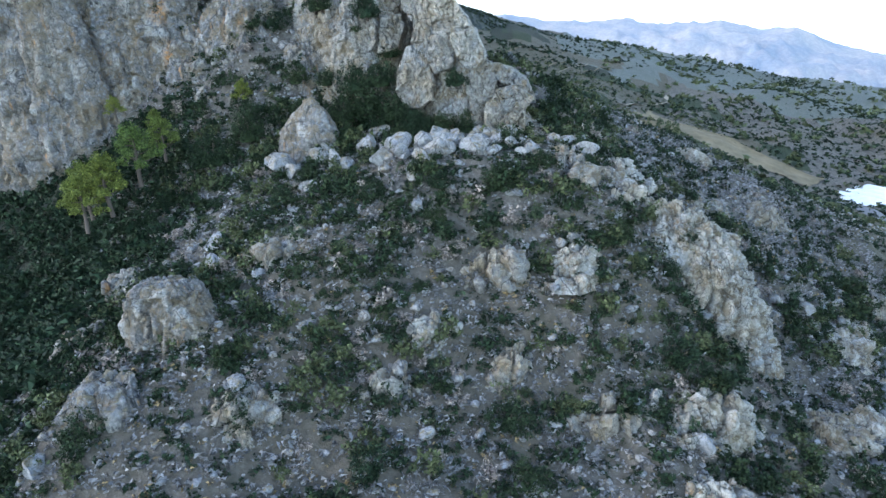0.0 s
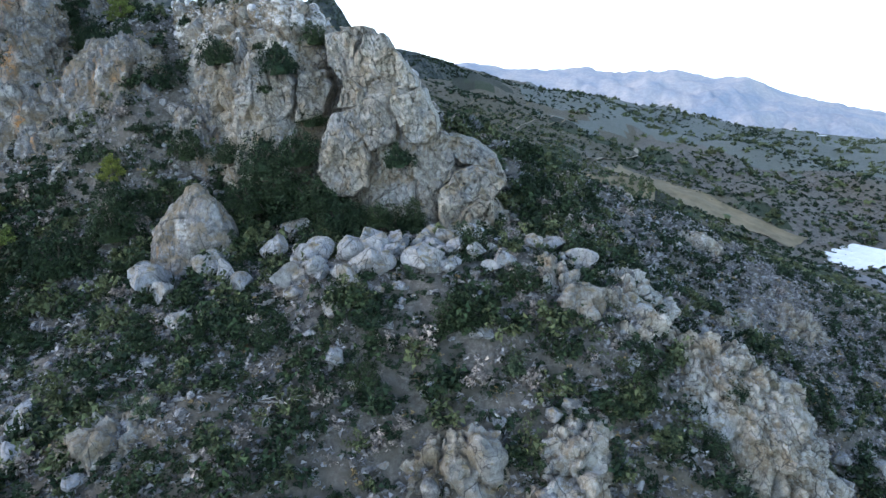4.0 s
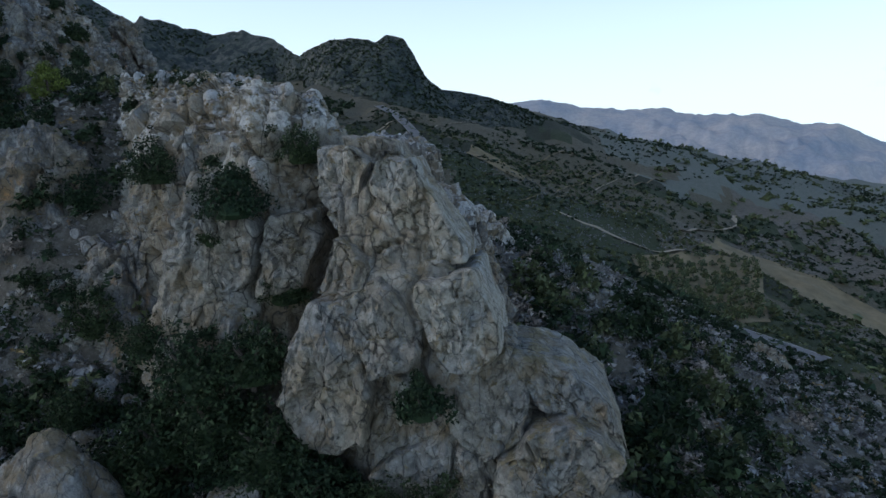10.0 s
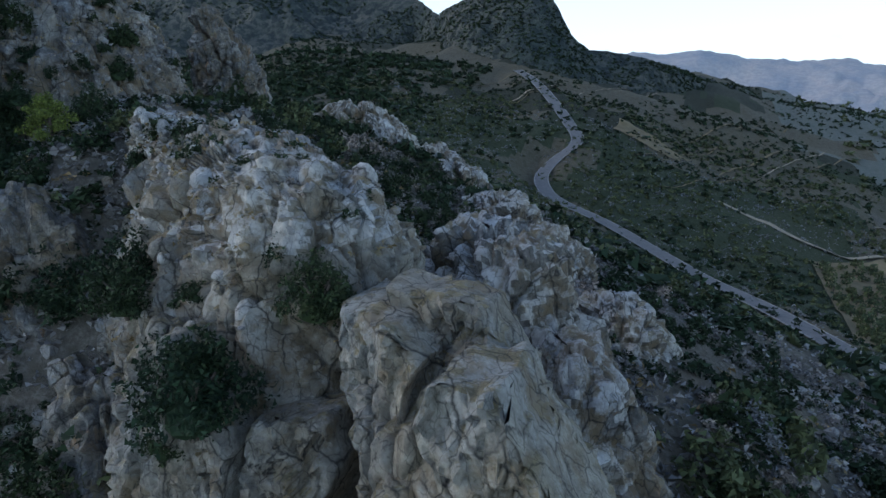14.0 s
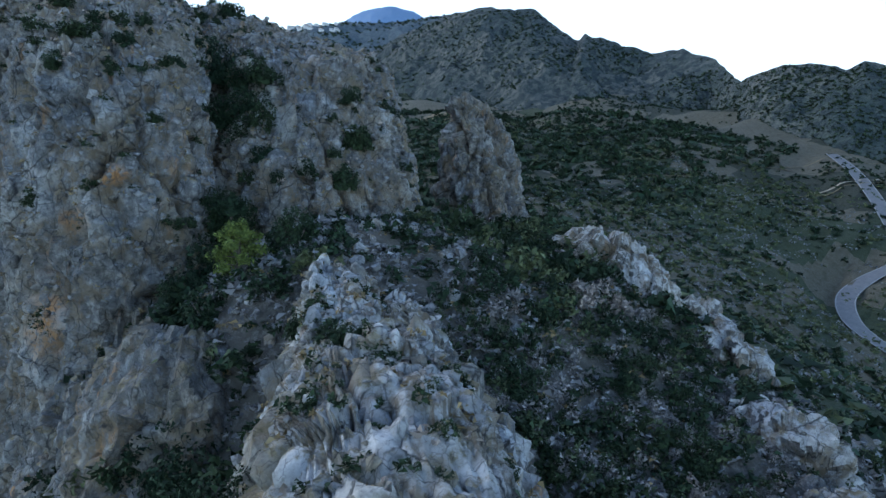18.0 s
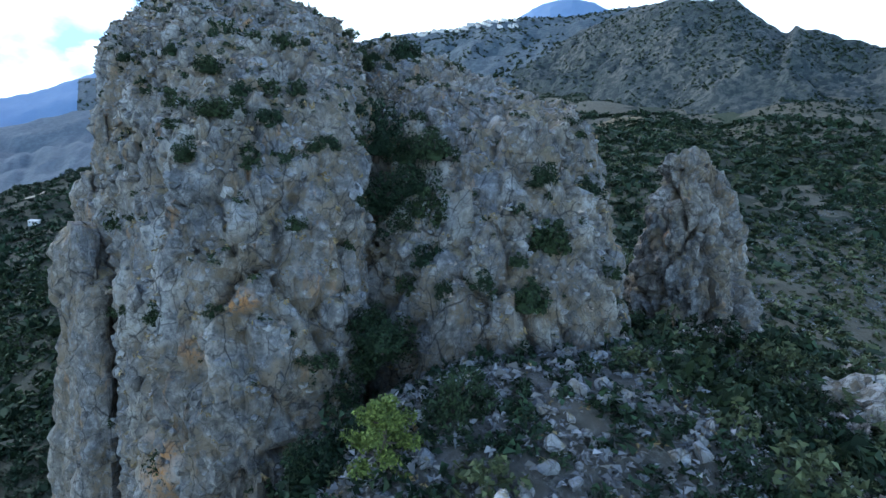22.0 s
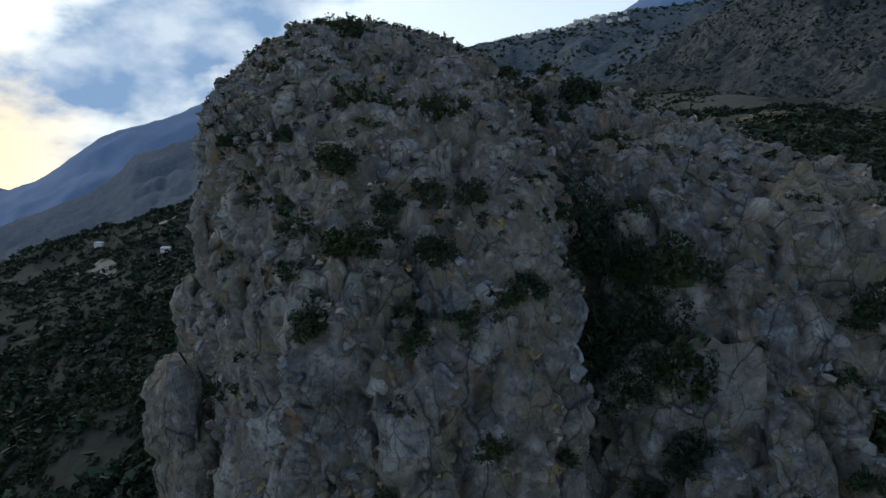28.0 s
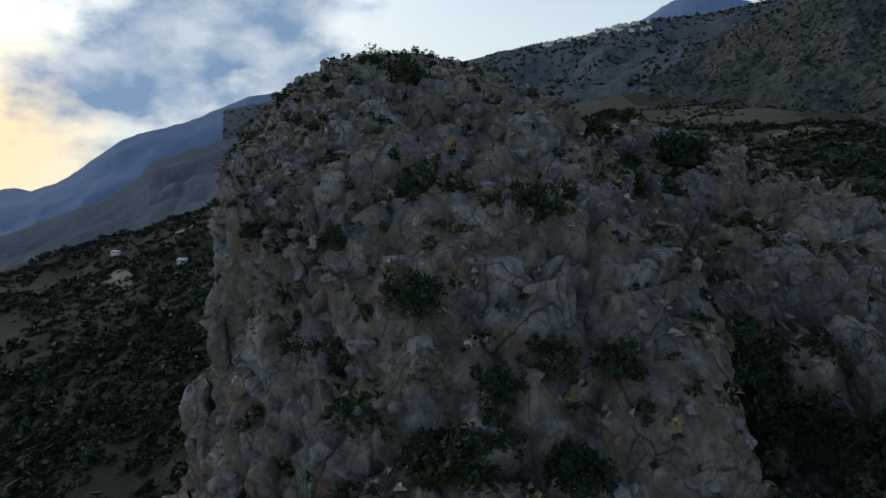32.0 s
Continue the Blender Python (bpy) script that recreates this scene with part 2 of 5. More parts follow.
ROCK = rock_material("limestone", (0.06, 0.06, 0.06), (0.195, 0.19, 0.182), (0.5, 0.488, 0.46), 0.6, 0.7)
ROCK_PALE = rock_material("bleached_limestone", (0.27, 0.265, 0.26), (0.55, 0.54, 0.525), (0.76, 0.75, 0.73), 0.75, 0.5)
ROCK_WARM = rock_material("weathered_limestone", (0.14, 0.13, 0.11), (0.29, 0.27, 0.235), (0.5, 0.48, 0.43), 0.66, 0.7)
ROCK_PALE_WARM = rock_material("pale_weathered_limestone", (0.2, 0.19, 0.165), (0.4, 0.38, 0.335), (0.6, 0.58, 0.53), 0.72, 0.6)
STONE = rock_material("loose_stone", (0.2, 0.2, 0.2), (0.33, 0.33, 0.335), (0.5, 0.5, 0.49), 0.72, 0.4)


def leaf_material(name, dark, light, rough=0.75):
    m = material(name, light, rough)
    b = m.node_tree.nodes["Principled BSDF"]
    g = m.node_tree.nodes.new("ShaderNodeNewGeometry")
    o = m.node_tree.nodes.new("ShaderNodeObjectInfo")
    col = ramp(m, g.outputs["Random Per Island"], [(0.0, dark), (0.8, light), (1.0, tuple(min(1, c * 1.5) for c in light))])
    tone = ramp(m, o.outputs["Random"], [(0.0, (0.75, 0.85, 0.9)), (1.0, (1.25, 1.1, 0.9))])
    link(m, mixed(m, 1.0, col, tone, "MULTIPLY"), b.inputs["Base Color"])
    return m


LEAF = leaf_material("evergreen_leaves", (0.008, 0.017, 0.008), (0.03, 0.052, 0.024))
LEAF_PINE = leaf_material("pine_needles", (0.06, 0.085, 0.02), (0.16, 0.2, 0.05))
LEAF_GREY = leaf_material("dry_twigs", (0.1, 0.095, 0.1), (0.3, 0.282, 0.285))
LEAF_OLIVE = leaf_material("olive_leaves", (0.04, 0.055, 0.03), (0.09, 0.115, 0.06))
LEAF_STRAW = leaf_material("dry_grass_tufts", (0.14, 0.1, 0.05), (0.34, 0.25, 0.13))
BARK = material("bark", (0.12, 0.1, 0.085))


def soil_material(name, dim, green):
    m = material(name, (0.2, 0.17, 0.13), 0.95)
    b = m.node_tree.nodes["Principled BSDF"]
    p = world_place(m)
    far = noise_of(m, p, 0.02, 6, 0.65)
    mid = noise_of(m, p, 0.22, 6, 0.65)
    fine = noise_of(m, p, 2.2, 8, 0.75)
    col = ramp(m, fine, [(0.36, (0.07, 0.066, 0.06)), (0.5, (0.18, 0.17, 0.16)), (0.6, (0.42, 0.41, 0.4))])
    scrub = ramp(m, mid, [(0.4, (0.06, 0.064, 0.05)), (0.6, (0.16, 0.142, 0.125))])
    col = mixed(m, 0.5, col, scrub)
    col = mixed(m, ramp(m, far, [(0.45, (0, 0, 0)), (0.62, (0.6, 0.6, 0.6))]), col, (0.16, 0.135, 0.095))
    tufts = noise_of(m, p, 0.55, 5, 0.7)
    col = mixed(m, ramp(m, tufts, [(0.52, (0, 0, 0)), (0.6, (0.7, 0.7, 0.7))]), col, (0.045, 0.05, 0.034))
    col = mixed(m, dim, col, mixed(m, 0.5, green, mixed(m, 1.0, col, green, "MULTIPLY")))
    link(m, col, b.inputs["Base Color"])
    bumped(m, mixed(m, 0.5, fine, mid), 1.0, 0.6)
    return m


SOIL = soil_material("dry_soil", 0.4, (0.2, 0.17, 0.13))
SOIL_HILL = soil_material("olive_brown_hillside", 0.7, (0.165, 0.15, 0.095))
# valley soil paled and turned blue-green, haze painted into its colour
SOIL_FAR = soil_material("pale_valley_fields", 0.8, (0.24, 0.27, 0.24))
SOIL_GROVE = soil_material("green_terraces", 0.85, (0.05, 0.075, 0.03))
SOIL_GREEN = soil_material("scrubby_valley_soil", 0.85, (0.04, 0.05, 0.028))


# ---- building helpers ----
def mesh_of(name, verts, faces, mats, face_mats=None, flat=False):
    """A mesh from an array of places and one array of faces with the same number of corners, or a list of such arrays."""
    me = bpy.data.meshes.new(name)
    verts = np.asarray(verts, dtype=np.float32)
    groups = [np.asarray(f, dtype=np.int32) for f in (faces if isinstance(faces, list) else [faces])]
    sizes = np.concatenate([np.full(len(g), g.shape[1], dtype=np.int32) for g in groups])
    me.vertices.add(len(verts))
    me.vertices.foreach_set("co", verts.ravel())
    me.loops.add(int(sizes.sum()))
    me.loops.foreach_set("vertex_index", np.concatenate([g.ravel() for g in groups]))
    me.polygons.add(len(sizes))
    me.polygons.foreach_set("loop_start", np.r_[0, np.cumsum(sizes)[:-1]].astype(np.int32))
    for m in mats:
        me.materials.append(m)
    if face_mats is not None:
        me.polygons.foreach_set("material_index", np.asarray(face_mats, dtype=np.int32))
    me.polygons.foreach_set("use_smooth", np.full(len(sizes), not flat))
    me.update(calc_edges=True)
    me.validate()
    return me


def grid_faces(nu, nv, wrap=False):
    u = np.arange(nu if wrap else nu - 1)
    v = np.arange(nv - 1)
    a, b = np.meshgrid(u, v, indexing="ij")
    a2 = (a + 1) % nu
    return np.stack([a * nv + b, a2 * nv + b, a2 * nv + b + 1, a * nv + b + 1], -1).reshape(-1, 4)


# ---- the lie of the land: spot heights of the slope and of the country round it ----
NEAR_SPOTS = [(-13, 11, -44.5), (4, 19, -43.5), (-15, 28, -29.5), (-3, 44, -20.5), (-17, 41, -22), (10, 45, -22.5), (19, 37, -31), (38, 38, -50),
              (20, 55, -25), (-1, 57, -19.5), (-41, 15, -36), (-44, 1, -43), (-37, 46, -22), (-35, 57, -17), (-55, 62, -12), (45, 122, -32),
              (30, 172, -36), (13, 205, -36), (-54, 314, 1), (-11, 236, -32.5), (-55, 288, -9), (-52, 80, 12), (-45, 119, 12), (-35, 125, 7), (-17, 109, 0), (-5, 85, -6),
              (-30, 100, 6), (-60, 112, 15), (5, -55, -80), (-70, -40, -75), (60, 20, -70), (-90, 40, -45)]
FAR_SPOTS = [(-90, 382, 22), (160, 260, -87), (380, 1204, -96), (-100, 540, 50), (-578, -39, -66), (-700, 400, 60), (-1300, 700, 190),
             (-300, 250, 20), (800, 400, -140), (600, -400, -160), (-600, -600, -220), (-2500, -400, -420), (-1300, -150, -190), (2500, 2500, -430), (0, 2500, -20),
             (-3000, 1500, 250), (0, -1500, -300), (-200, -150, -110), (-170, 90, -20), (4500, 0, -520), (-4500, -4500, -800), (-4500, 0, -650), (0, 4500, -60)]
SPOTS = np.array(NEAR_SPOTS + FAR_SPOTS, float)


def spread(d):
    return -np.sqrt(d * d + 100.0)


_d = np.sqrt(((SPOTS[:, None, :2] - SPOTS[None, :, :2]) ** 2).sum(-1))
_n = len(SPOTS)
_a = np.zeros((_n + 1, _n + 1))
_a[:_n, :_n] = spread(_d) - 0.5 * np.eye(_n)
_a[:_n, _n] = _a[_n, :_n] = 1
LAND = np.linalg.solve(_a, np.r_[SPOTS[:, 2], 0])


def land(x, y):
    """Height of the ground before its small unevenness."""
    x, y = np.asarray(x, float), np.asarray(y, float)
    h = np.full(x.shape, LAND[-1])
    for (sx, sy, _), w in zip(SPOTS, LAND):
        h = h + w * spread(np.sqrt((x - sx) ** 2 + (y - sy) ** 2))
    return h


ROAD_LINE = [(52, 140, -36), (40, 157, -35), (30, 172, -34.5), (22, 188, -34.5), (13, 205, -34.5), (0, 222, -33.5), (-11, 235, -31), (-30, 248, -24), (-47, 256, -18.5), (-54, 264, -15.5),
             (-57.5, 275, -12), (-55.5, 288, -7.7), (-50, 300, -2.7), (-51, 308, 0.5), (-55, 316, 3.7), (-67, 340, 13), (-85, 375, 24), (-105, 412, 32)]


def bent_line(points, step=2.0):
    """A smooth line through points, resampled."""
    c = np.array(points, float)
    pad = np.vstack([2 * c[0] - c[1], c, 2 * c[-1] - c[-2]])
    out = []
    for i in range(len(c) - 1):
        p0, p1, p2, p3 = pad[i:i + 4]
        for t in np.linspace(0, 1, max(2, int(np.linalg.norm(p2 - p1) / step)), endpoint=False):
            out.append(0.5 * (2 * p1 + (p2 - p0) * t + (2 * p0 - 5 * p1 + 4 * p2 - p3) * t * t + (3 * p1 - p0 - 3 * p2 + p3) * t ** 3))
    return np.array(out + [c[-1]])


ROAD = bent_line(ROAD_LINE)


def ground_height(x, y):
    h = rough_ground(x, y)
    flat_x, flat_y, flat_h = np.ravel(x), np.ravel(y), np.ravel(h).copy()
    close = np.nonzero((flat_x > -140) & (flat_x < 90) & (flat_y > 130) & (flat_y < 440))[0]
    if len(close):
        d = np.full(len(close), 1e9)
        z = np.zeros(len(close))
        for rx, ry, rz in ROAD[::2]:
            e = (flat_x[close] - rx) ** 2 + (flat_y[close] - ry) ** 2
            z = np.where(e < d, rz, z)
            d = np.minimum(d, e)
        k = smooth(5.0, 16.0, np.sqrt(d))
        flat_h[close] = flat_h[close] * k + (z - 0.5) * (1 - k)
    return flat_h.reshape(np.shape(x))


def rough_ground(x, y):
    h = land(x, y)
    flat = np.stack([np.ravel(x), np.ravel(y), np.zeros(np.size(x))], 1)
    r = np.sqrt((flat[:, 0] + 30) ** 2 + (flat[:, 1] - 70) ** 2)
    h = np.ravel(h) + fractal(flat * 0.09, 5, 3) * 1.2 + fractal(flat * 0.02, 3, 9) * np.clip(r / 60 - 1.5, 0, 8)
    return h.reshape(np.shape(x))


def axis(low, high, step, end, growth):
    mid = np.arange(low, high, step)
    out, s = [], step
    x = 0.0
    while x < end:
        s *= growth
        x += s
        out.append(x)
    out = np.array(out)
    return np.r_[(low - out)[::-1], mid, high - step + out]


gx = axis(-110, 100, 1.05, 4300, 1.06)
gy = axis(-30, 200, 1.05, 4300, 1.05)
gxx, gyy = np.meshgrid(gx, gy, indexing="ij")
gzz = ground_height(gxx, gyy)
mid_x, mid_y = (gxx[:-1, :-1] + gxx[1:, 1:]) / 2, (gyy[:-1, :-1] + gyy[1:, 1:]) / 2
wild = fractal(np.stack([mid_x.ravel() * 0.02, mid_y.ravel() * 0.02, 0 * mid_x.ravel()], 1), 4, 55).reshape(mid_x.shape)
grove = fractal(np.stack([mid_x.ravel() * 0.011, mid_y.ravel() * 0.016, 0 * mid_x.ravel() + 3], 1), 4, 57).reshape(mid_x.shape)
hill = ((mid_y > 128 + 20 * wild) | (mid_x > 70 + 20 * wild)) & ((mid_x < 120 + 50 * wild) | (mid_y > 900))
valley = ((mid_x < -60 - 25 * wild) & (mid_y < 66)) | (mid_x < -135 - 30 * wild) | ((mid_y > 190 + 60 * wild) & (wild > -0.05) & (mid_x < 100)) | ((mid_y > 600) & (mid_x < 100))
# the far eastern ground gets the soil coloured for haze
ground = new("ground", mesh_of("ground", np.stack([gxx, gyy, gzz], -1).reshape(-1, 3), grid_faces(len(gx), len(gy)), [SOIL, SOIL_GREEN, SOIL_HILL, SOIL_GROVE, SOIL_FAR], np.where((mid_x > 40) & (mid_y > 430 - 60 * wild) & (grove < 0.2) | (mid_x > 230 + 60 * wild), 4, np.where(valley & ~(hill & (wild < 0.45)), 1, np.where(hill, np.where(grove > 0.3, 3, 2), 0))).ravel()))
tagged(ground, "dry stony hillside with grey soil and dead grass", "ground", kind="structure")


# ---- crags ----
ROCK_FACES = {}


def crag_surface(rings, step=0.5, turn=0.0, seed=0, rough=1.0, square=2.6, flute=0.5):
    """A rock mass lofted through rings (z, x, y, half length, half width), broken into blocks, flutes and ledges."""
    rings = np.array(rings, float)
    last = rings[-1]
    thin = min(last[3], last[4])
    rings = np.vstack([rings, last + (0.15, 0, 0, -0.6 * thin, -0.6 * thin), last + (0.2, 0, 0, -0.95 * thin, -0.95 * thin)])
    top, low = rings[-1, 0], rings[0, 0]
    girth = 2 * math.pi * rings[0, 3:5].mean()
    nu = max(24, int(girth / step))
    side = np.sqrt(np.diff(rings[:, 0]) ** 2 + np.abs(np.diff(rings[:, 3:5], axis=0)).max(1) ** 2)
    run = np.r_[0, np.cumsum(side)]
    nv = max(8, int(run[-1] / step))
    s = np.linspace(0, run[-1], nv)
    z, cx, cy, a, b = [np.interp(s, run, rings[:, i]) for i in range(5)]
    # even steps along the outline, so that long thin rocks are not crowded at their ends
    th = np.linspace(0, 2 * math.pi, 2000)
    c, d = np.cos(th), np.sin(th)
    r = (np.abs(c) ** square + np.abs(d) ** square) ** (-1 / square)
    outline = np.r_[0, np.cumsum(np.hypot(np.diff(c * r * rings[:-2, 3].mean()), np.diff(d * r * rings[:-2, 4].mean())))]
    th = np.interp(np.linspace(0, outline[-1], nu, endpoint=False), outline, th)
    c, d = np.cos(th), np.sin(th)
    r = (np.abs(c) ** square + np.abs(d) ** square) ** (-1 / square)
    ux, uy = (c * r)[:, None] * a, (d * r)[:, None] * b
    t = radians(turn)
    p = np.stack([cx + ux * math.cos(t) - uy * math.sin(t), cy + ux * math.sin(t) + uy * math.cos(t), z + 0 * ux], -1)
    du = np.roll(p, -1, 0) - np.roll(p, 1, 0)
    dv = np.gradient(p, axis=1)
    n = np.cross(du, dv)
    n /= np.linalg.norm(n, axis=-1, keepdims=True) + 1e-9
    q, n = p.reshape(-1, 3), n.reshape(-1, 3)
    size = min(rings[:, 3:5].max(), (top - low) / 2)
    wide = np.tile(np.minimum(a, b), nu)
    calm = 0.15 + 0.85 * smooth(0.0, 0.3, wide)
    bulge = fractal(q * (1.1 / size), 3, seed) * min(size * 0.08, 1.6)
    warp = q + 1.0 * np.stack([fractal(q * 0.2, 3, seed + 5), fractal(q * 0.2, 3, seed + 6), fractal(q * 0.2, 3, seed + 7)], 1)
    n1, s1, i1, t1 = cells(warp * np.array([0.17, 0.17, 0.1]), seed + 11)
    n2, s2, i2, t2 = cells(warp * np.array([0.48, 0.44, 0.3]), seed + 21)
    n3, s3, i3, t3 = cells(warp * np.array([1.1, 1.1, 0.8]), seed + 25)
    open1 = smooth(-0.5, 0.4, fractal(q * 0.13, 2, seed + 41))
    open2 = smooth(-0.3, 0.5, fractal(q * 0.3, 2, seed + 43))
    off = (i1 - 0.5) * 1.1 + t1 * 1.1 - 1.5 * open1 * (1 - smooth(0.0, 0.1, s1 - n1))
    lump2, lump3 = smooth(0.0, 0.42, s2 - n2), smooth(0.0, 0.4, s3 - n3)
    off += (i2 - 0.5) * 0.5 + t2 * 0.9 + 1.0 * (0.4 + 0.6 * open2) * (lump2 - 0.7)
    off += (i3 - 0.5) * 0.16 + t3 * 0.4 + 0.42 * (lump3 - 0.7)
    off += flute * (1 - 2 * np.abs(soft_noise(warp * np.array([0.45, 0.45, 0.07]), seed + 51)))
    off += fractal(q * 0.8, 4, seed + 31) * 0.16
    q = q + n * ((bulge + rough * off) * calm)[:, None]
    return q, grid_faces(nu, nv, True), lump2 * (0.35 + 0.65 * lump3) + 0.3 * fractal(q * 0.35, 2, seed + 61), i2


def crag(name, label, rings, mat=ROCK, crest=None, stains=(), **sets):
    """Where crest is given, the upward faces above that height are bleached. stains: rusty streaks, as x, y, z, reach and half height."""
    q, faces, proud, ident = crag_surface(rings, **sets)
    a, b, c, d = [q[faces[:, i]] for i in range(4)]
    n = np.cross(c - a, d - b)
    n /= np.linalg.norm(n, axis=1, keepdims=True) + 1e-9
    kinds = None
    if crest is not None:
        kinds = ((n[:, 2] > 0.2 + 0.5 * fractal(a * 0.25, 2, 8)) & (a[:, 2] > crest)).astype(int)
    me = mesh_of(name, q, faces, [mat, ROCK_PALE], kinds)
    me.set_sharp_from_angle(angle=radians(40))
    rust = np.zeros(len(q))
    for x, y, z, reach, half in stains:
        far = np.sqrt(((q[:, :2] - (x, y)) ** 2).sum(1) / reach ** 2 + ((q[:, 2] - z) / half) ** 2) + 0.25 * fractal(q * 0.9, 3, 5)
        rust = np.maximum(rust, np.clip(1.6 - 1.6 * far, 0, 1))
    # earth lies in the hollows between the lumps, and single bleached lumps stand out
    for key, values in (("hollow", np.clip((0.3 - proud) / 0.3, 0, 1)), ("bleached", np.clip((ident - 0.8) * 8, 0, 1)), ("rusty", rust)):
        me.attributes.new(key, "FLOAT", "POINT").data.foreach_set("value", values.astype(np.float32))
    ob = new(name, me)
    normals = np.zeros(len(q) * 3, dtype=np.float32)
    me.vertices.foreach_get("normal", normals)
    ROCK_FACES[ob.name] = (q, normals.reshape(-1, 3))
    tagged(ob, label, "rock")
    return ob


TOWER = crag("rock_tower", "huge grey limestone tower with cracked faces and domed top",
     [(-60, -95, 78, 40, 11), (10, -97, 78.4, 37.5, 10.1), (23, -98, 78.4, 35, 10.1), (29, -100, 78.7, 33, 10.4), (33, -102, 79.7, 30.5, 10.7), (37, -106, 81.5, 27.5, 12.3),
      (40.7, -110.5, 83.4, 21.5, 12.6), (44.2, -114, 85.6, 14, 11.3), (46.2, -116.5, 86.3, 8, 7.2), (47, -117, 86.5, 4, 4)], step=0.42, seed=1, square=3.0, rough=0.72, flute=0.7, stains=((-66.5, 70.8, 9.5, 2.2, 5.0), (-64.5, 73, 17, 2.0, 1.4), (-66, 71, -1, 1.6, 4.0), (-63.5, 75.5, 20.5, 1.6, 1.0)))
BUTTRESS = crag("rock_buttress", "grey limestone buttress split from the tower by a cleft",
     [(-5, -95, 100, 42, 17), (21, -93, 99, 35, 13), (27, -93, 100, 31, 12.5), (33, -97, 102, 29, 11.5), (36, -102, 103, 24, 10.5), (39, -108, 103, 17, 8), (40, -110, 103, 8, 4)],
     step=0.45, seed=2, square=2.8, rough=0.75, flute=0.6)
SPIRE = crag("rock_spire", "tall warm grey limestone spire split by deep cracks",
     [(-30, -2, 67, 14.5, 12), (-19, -3, 66.7, 12.2, 10), (-15, -4.4, 66.4, 10.4, 9), (-5, -8.0, 65.5, 6.7, 7.2), (1, -9.4, 65.4, 5.1, 5), (4, -11, 66.1, 3.6, 3.4), (6.4, -12, 67, 2.2, 1.6)],
     mat=ROCK_WARM, step=0.34, seed=3, square=3.0, rough=0.42, flute=0.1)
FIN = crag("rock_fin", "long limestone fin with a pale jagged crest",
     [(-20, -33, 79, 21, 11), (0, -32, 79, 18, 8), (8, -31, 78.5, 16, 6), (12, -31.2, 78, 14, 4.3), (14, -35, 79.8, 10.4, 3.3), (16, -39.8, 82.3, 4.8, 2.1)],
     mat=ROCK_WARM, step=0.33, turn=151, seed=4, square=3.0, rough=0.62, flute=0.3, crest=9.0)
crag("rock_outcrop", "grey rounded shoulder joining the tower to the buttress",
     [(18, -110, 96, 20, 12), (34, -110, 95, 17, 10.5), (38.5, -111, 93.5, 13, 8.5), (41.5, -113, 92, 8, 5.5), (43, -114, 91, 4, 3)], step=0.5, seed=16, rough=0.7)
for ox, oy, oz, oa, ob_, os in ((-52, 76, 10, 8.5, 5.5, 81), (-61.5, 73, 5, 5.5, 4.2, 82), (-38, 70, -1, 5, 4, 83), (-47, 68.5, -5, 5, 3.4, 84), (-56, 66, -8, 5, 3, 85)):
    crag("rock_outcrop", "steep cracked grey cliff below the saddle",
         [(oz - 28, ox, oy - 1.5, oa * 1.25, ob_ * 1.4), (oz - 8, ox, oy - 0.5, oa * 1.05, ob_ * 1.1), (oz - 3, ox, oy, oa * 0.85, ob_ * 0.8), (oz, ox, oy + 1, oa * 0.5, ob_ * 0.45)], step=0.42, seed=os, rough=0.8, flute=0.4)
crag("rock_outcrop", "grey cliff block below the fin beside the scree",
     [(-28, -44, 77, 10, 8), (-9, -43, 76, 7.5, 5.5), (-1, -43, 76.5, 5.5, 4), (3, -43.5, 77.5, 3, 2)], step=0.4, seed=15, turn=30)
KNOB = crag("limestone_knob", "weathered limestone knob with a leaning flake",
     [(-24, -26, 68, 9, 8), (-8, -26, 67.8, 6.3, 5.2), (-3, -25.5, 67.4, 5, 4), (2, -25, 66.8, 3.8, 3), (5, -24.6, 67, 2, 1.6)], mat=ROCK_WARM, step=0.33, seed=5, rough=0.6, flute=0.2)
crag("rock_outcrop", "jagged pale limestone outcrop on the stony slope",
     [(-60, 30, 39, 13, 10), (-46, 30, 39.5, 10, 7.6), (-38, 29, 40, 7.8, 5.6), (-33.5, 27.6, 40.5, 4.6, 3.4), (-31, 26.8, 41, 1.8, 1.4)], mat=ROCK_PALE_WARM, step=0.28, seed=6, flute=0.7)
crag("rock_outcrop", "low broad limestone outcrop among scrub",
     [(-35, 19, 45, 10, 6), (-28.5, 19, 45, 8, 5), (-25, 18.6, 46.5, 4.6, 2.6)], step=0.28, seed=7, turn=60, mat=ROCK_PALE_WARM)
crag("rock_outcrop", "smooth sheet of blue-grey bedrock on the slope",
     [(-48, -27, 17, 9, 7), (-38.5, -27, 17.5, 7, 5), (-36, -27, 18.5, 4, 2.5)], step=0.3, seed=14, turn=20, rough=0.6)
PINNACLE = crag("rock_pinnacle", "lone grey limestone pinnacle behind dense bushes",
     [(5, -71.5, 127, 8, 7), (16, -71.5, 126.5, 5.8, 4.8), (23, -72.2, 125.5, 3.8, 3.2), (28, -72.8, 124.5, 1.9, 1.6), (30.5, -73, 124, 0.8, 0.8)], step=0.4, seed=8, turn=20)
crag("rock_pinnacle", "broken grey limestone ridge behind the pinnacle",
     [(8, -84, 141, 16, 8), (22, -84, 141, 11, 5), (29, -83, 139, 5, 2.5), (31, -82, 138, 2, 1)], step=0.6, seed=18, turn=-30)
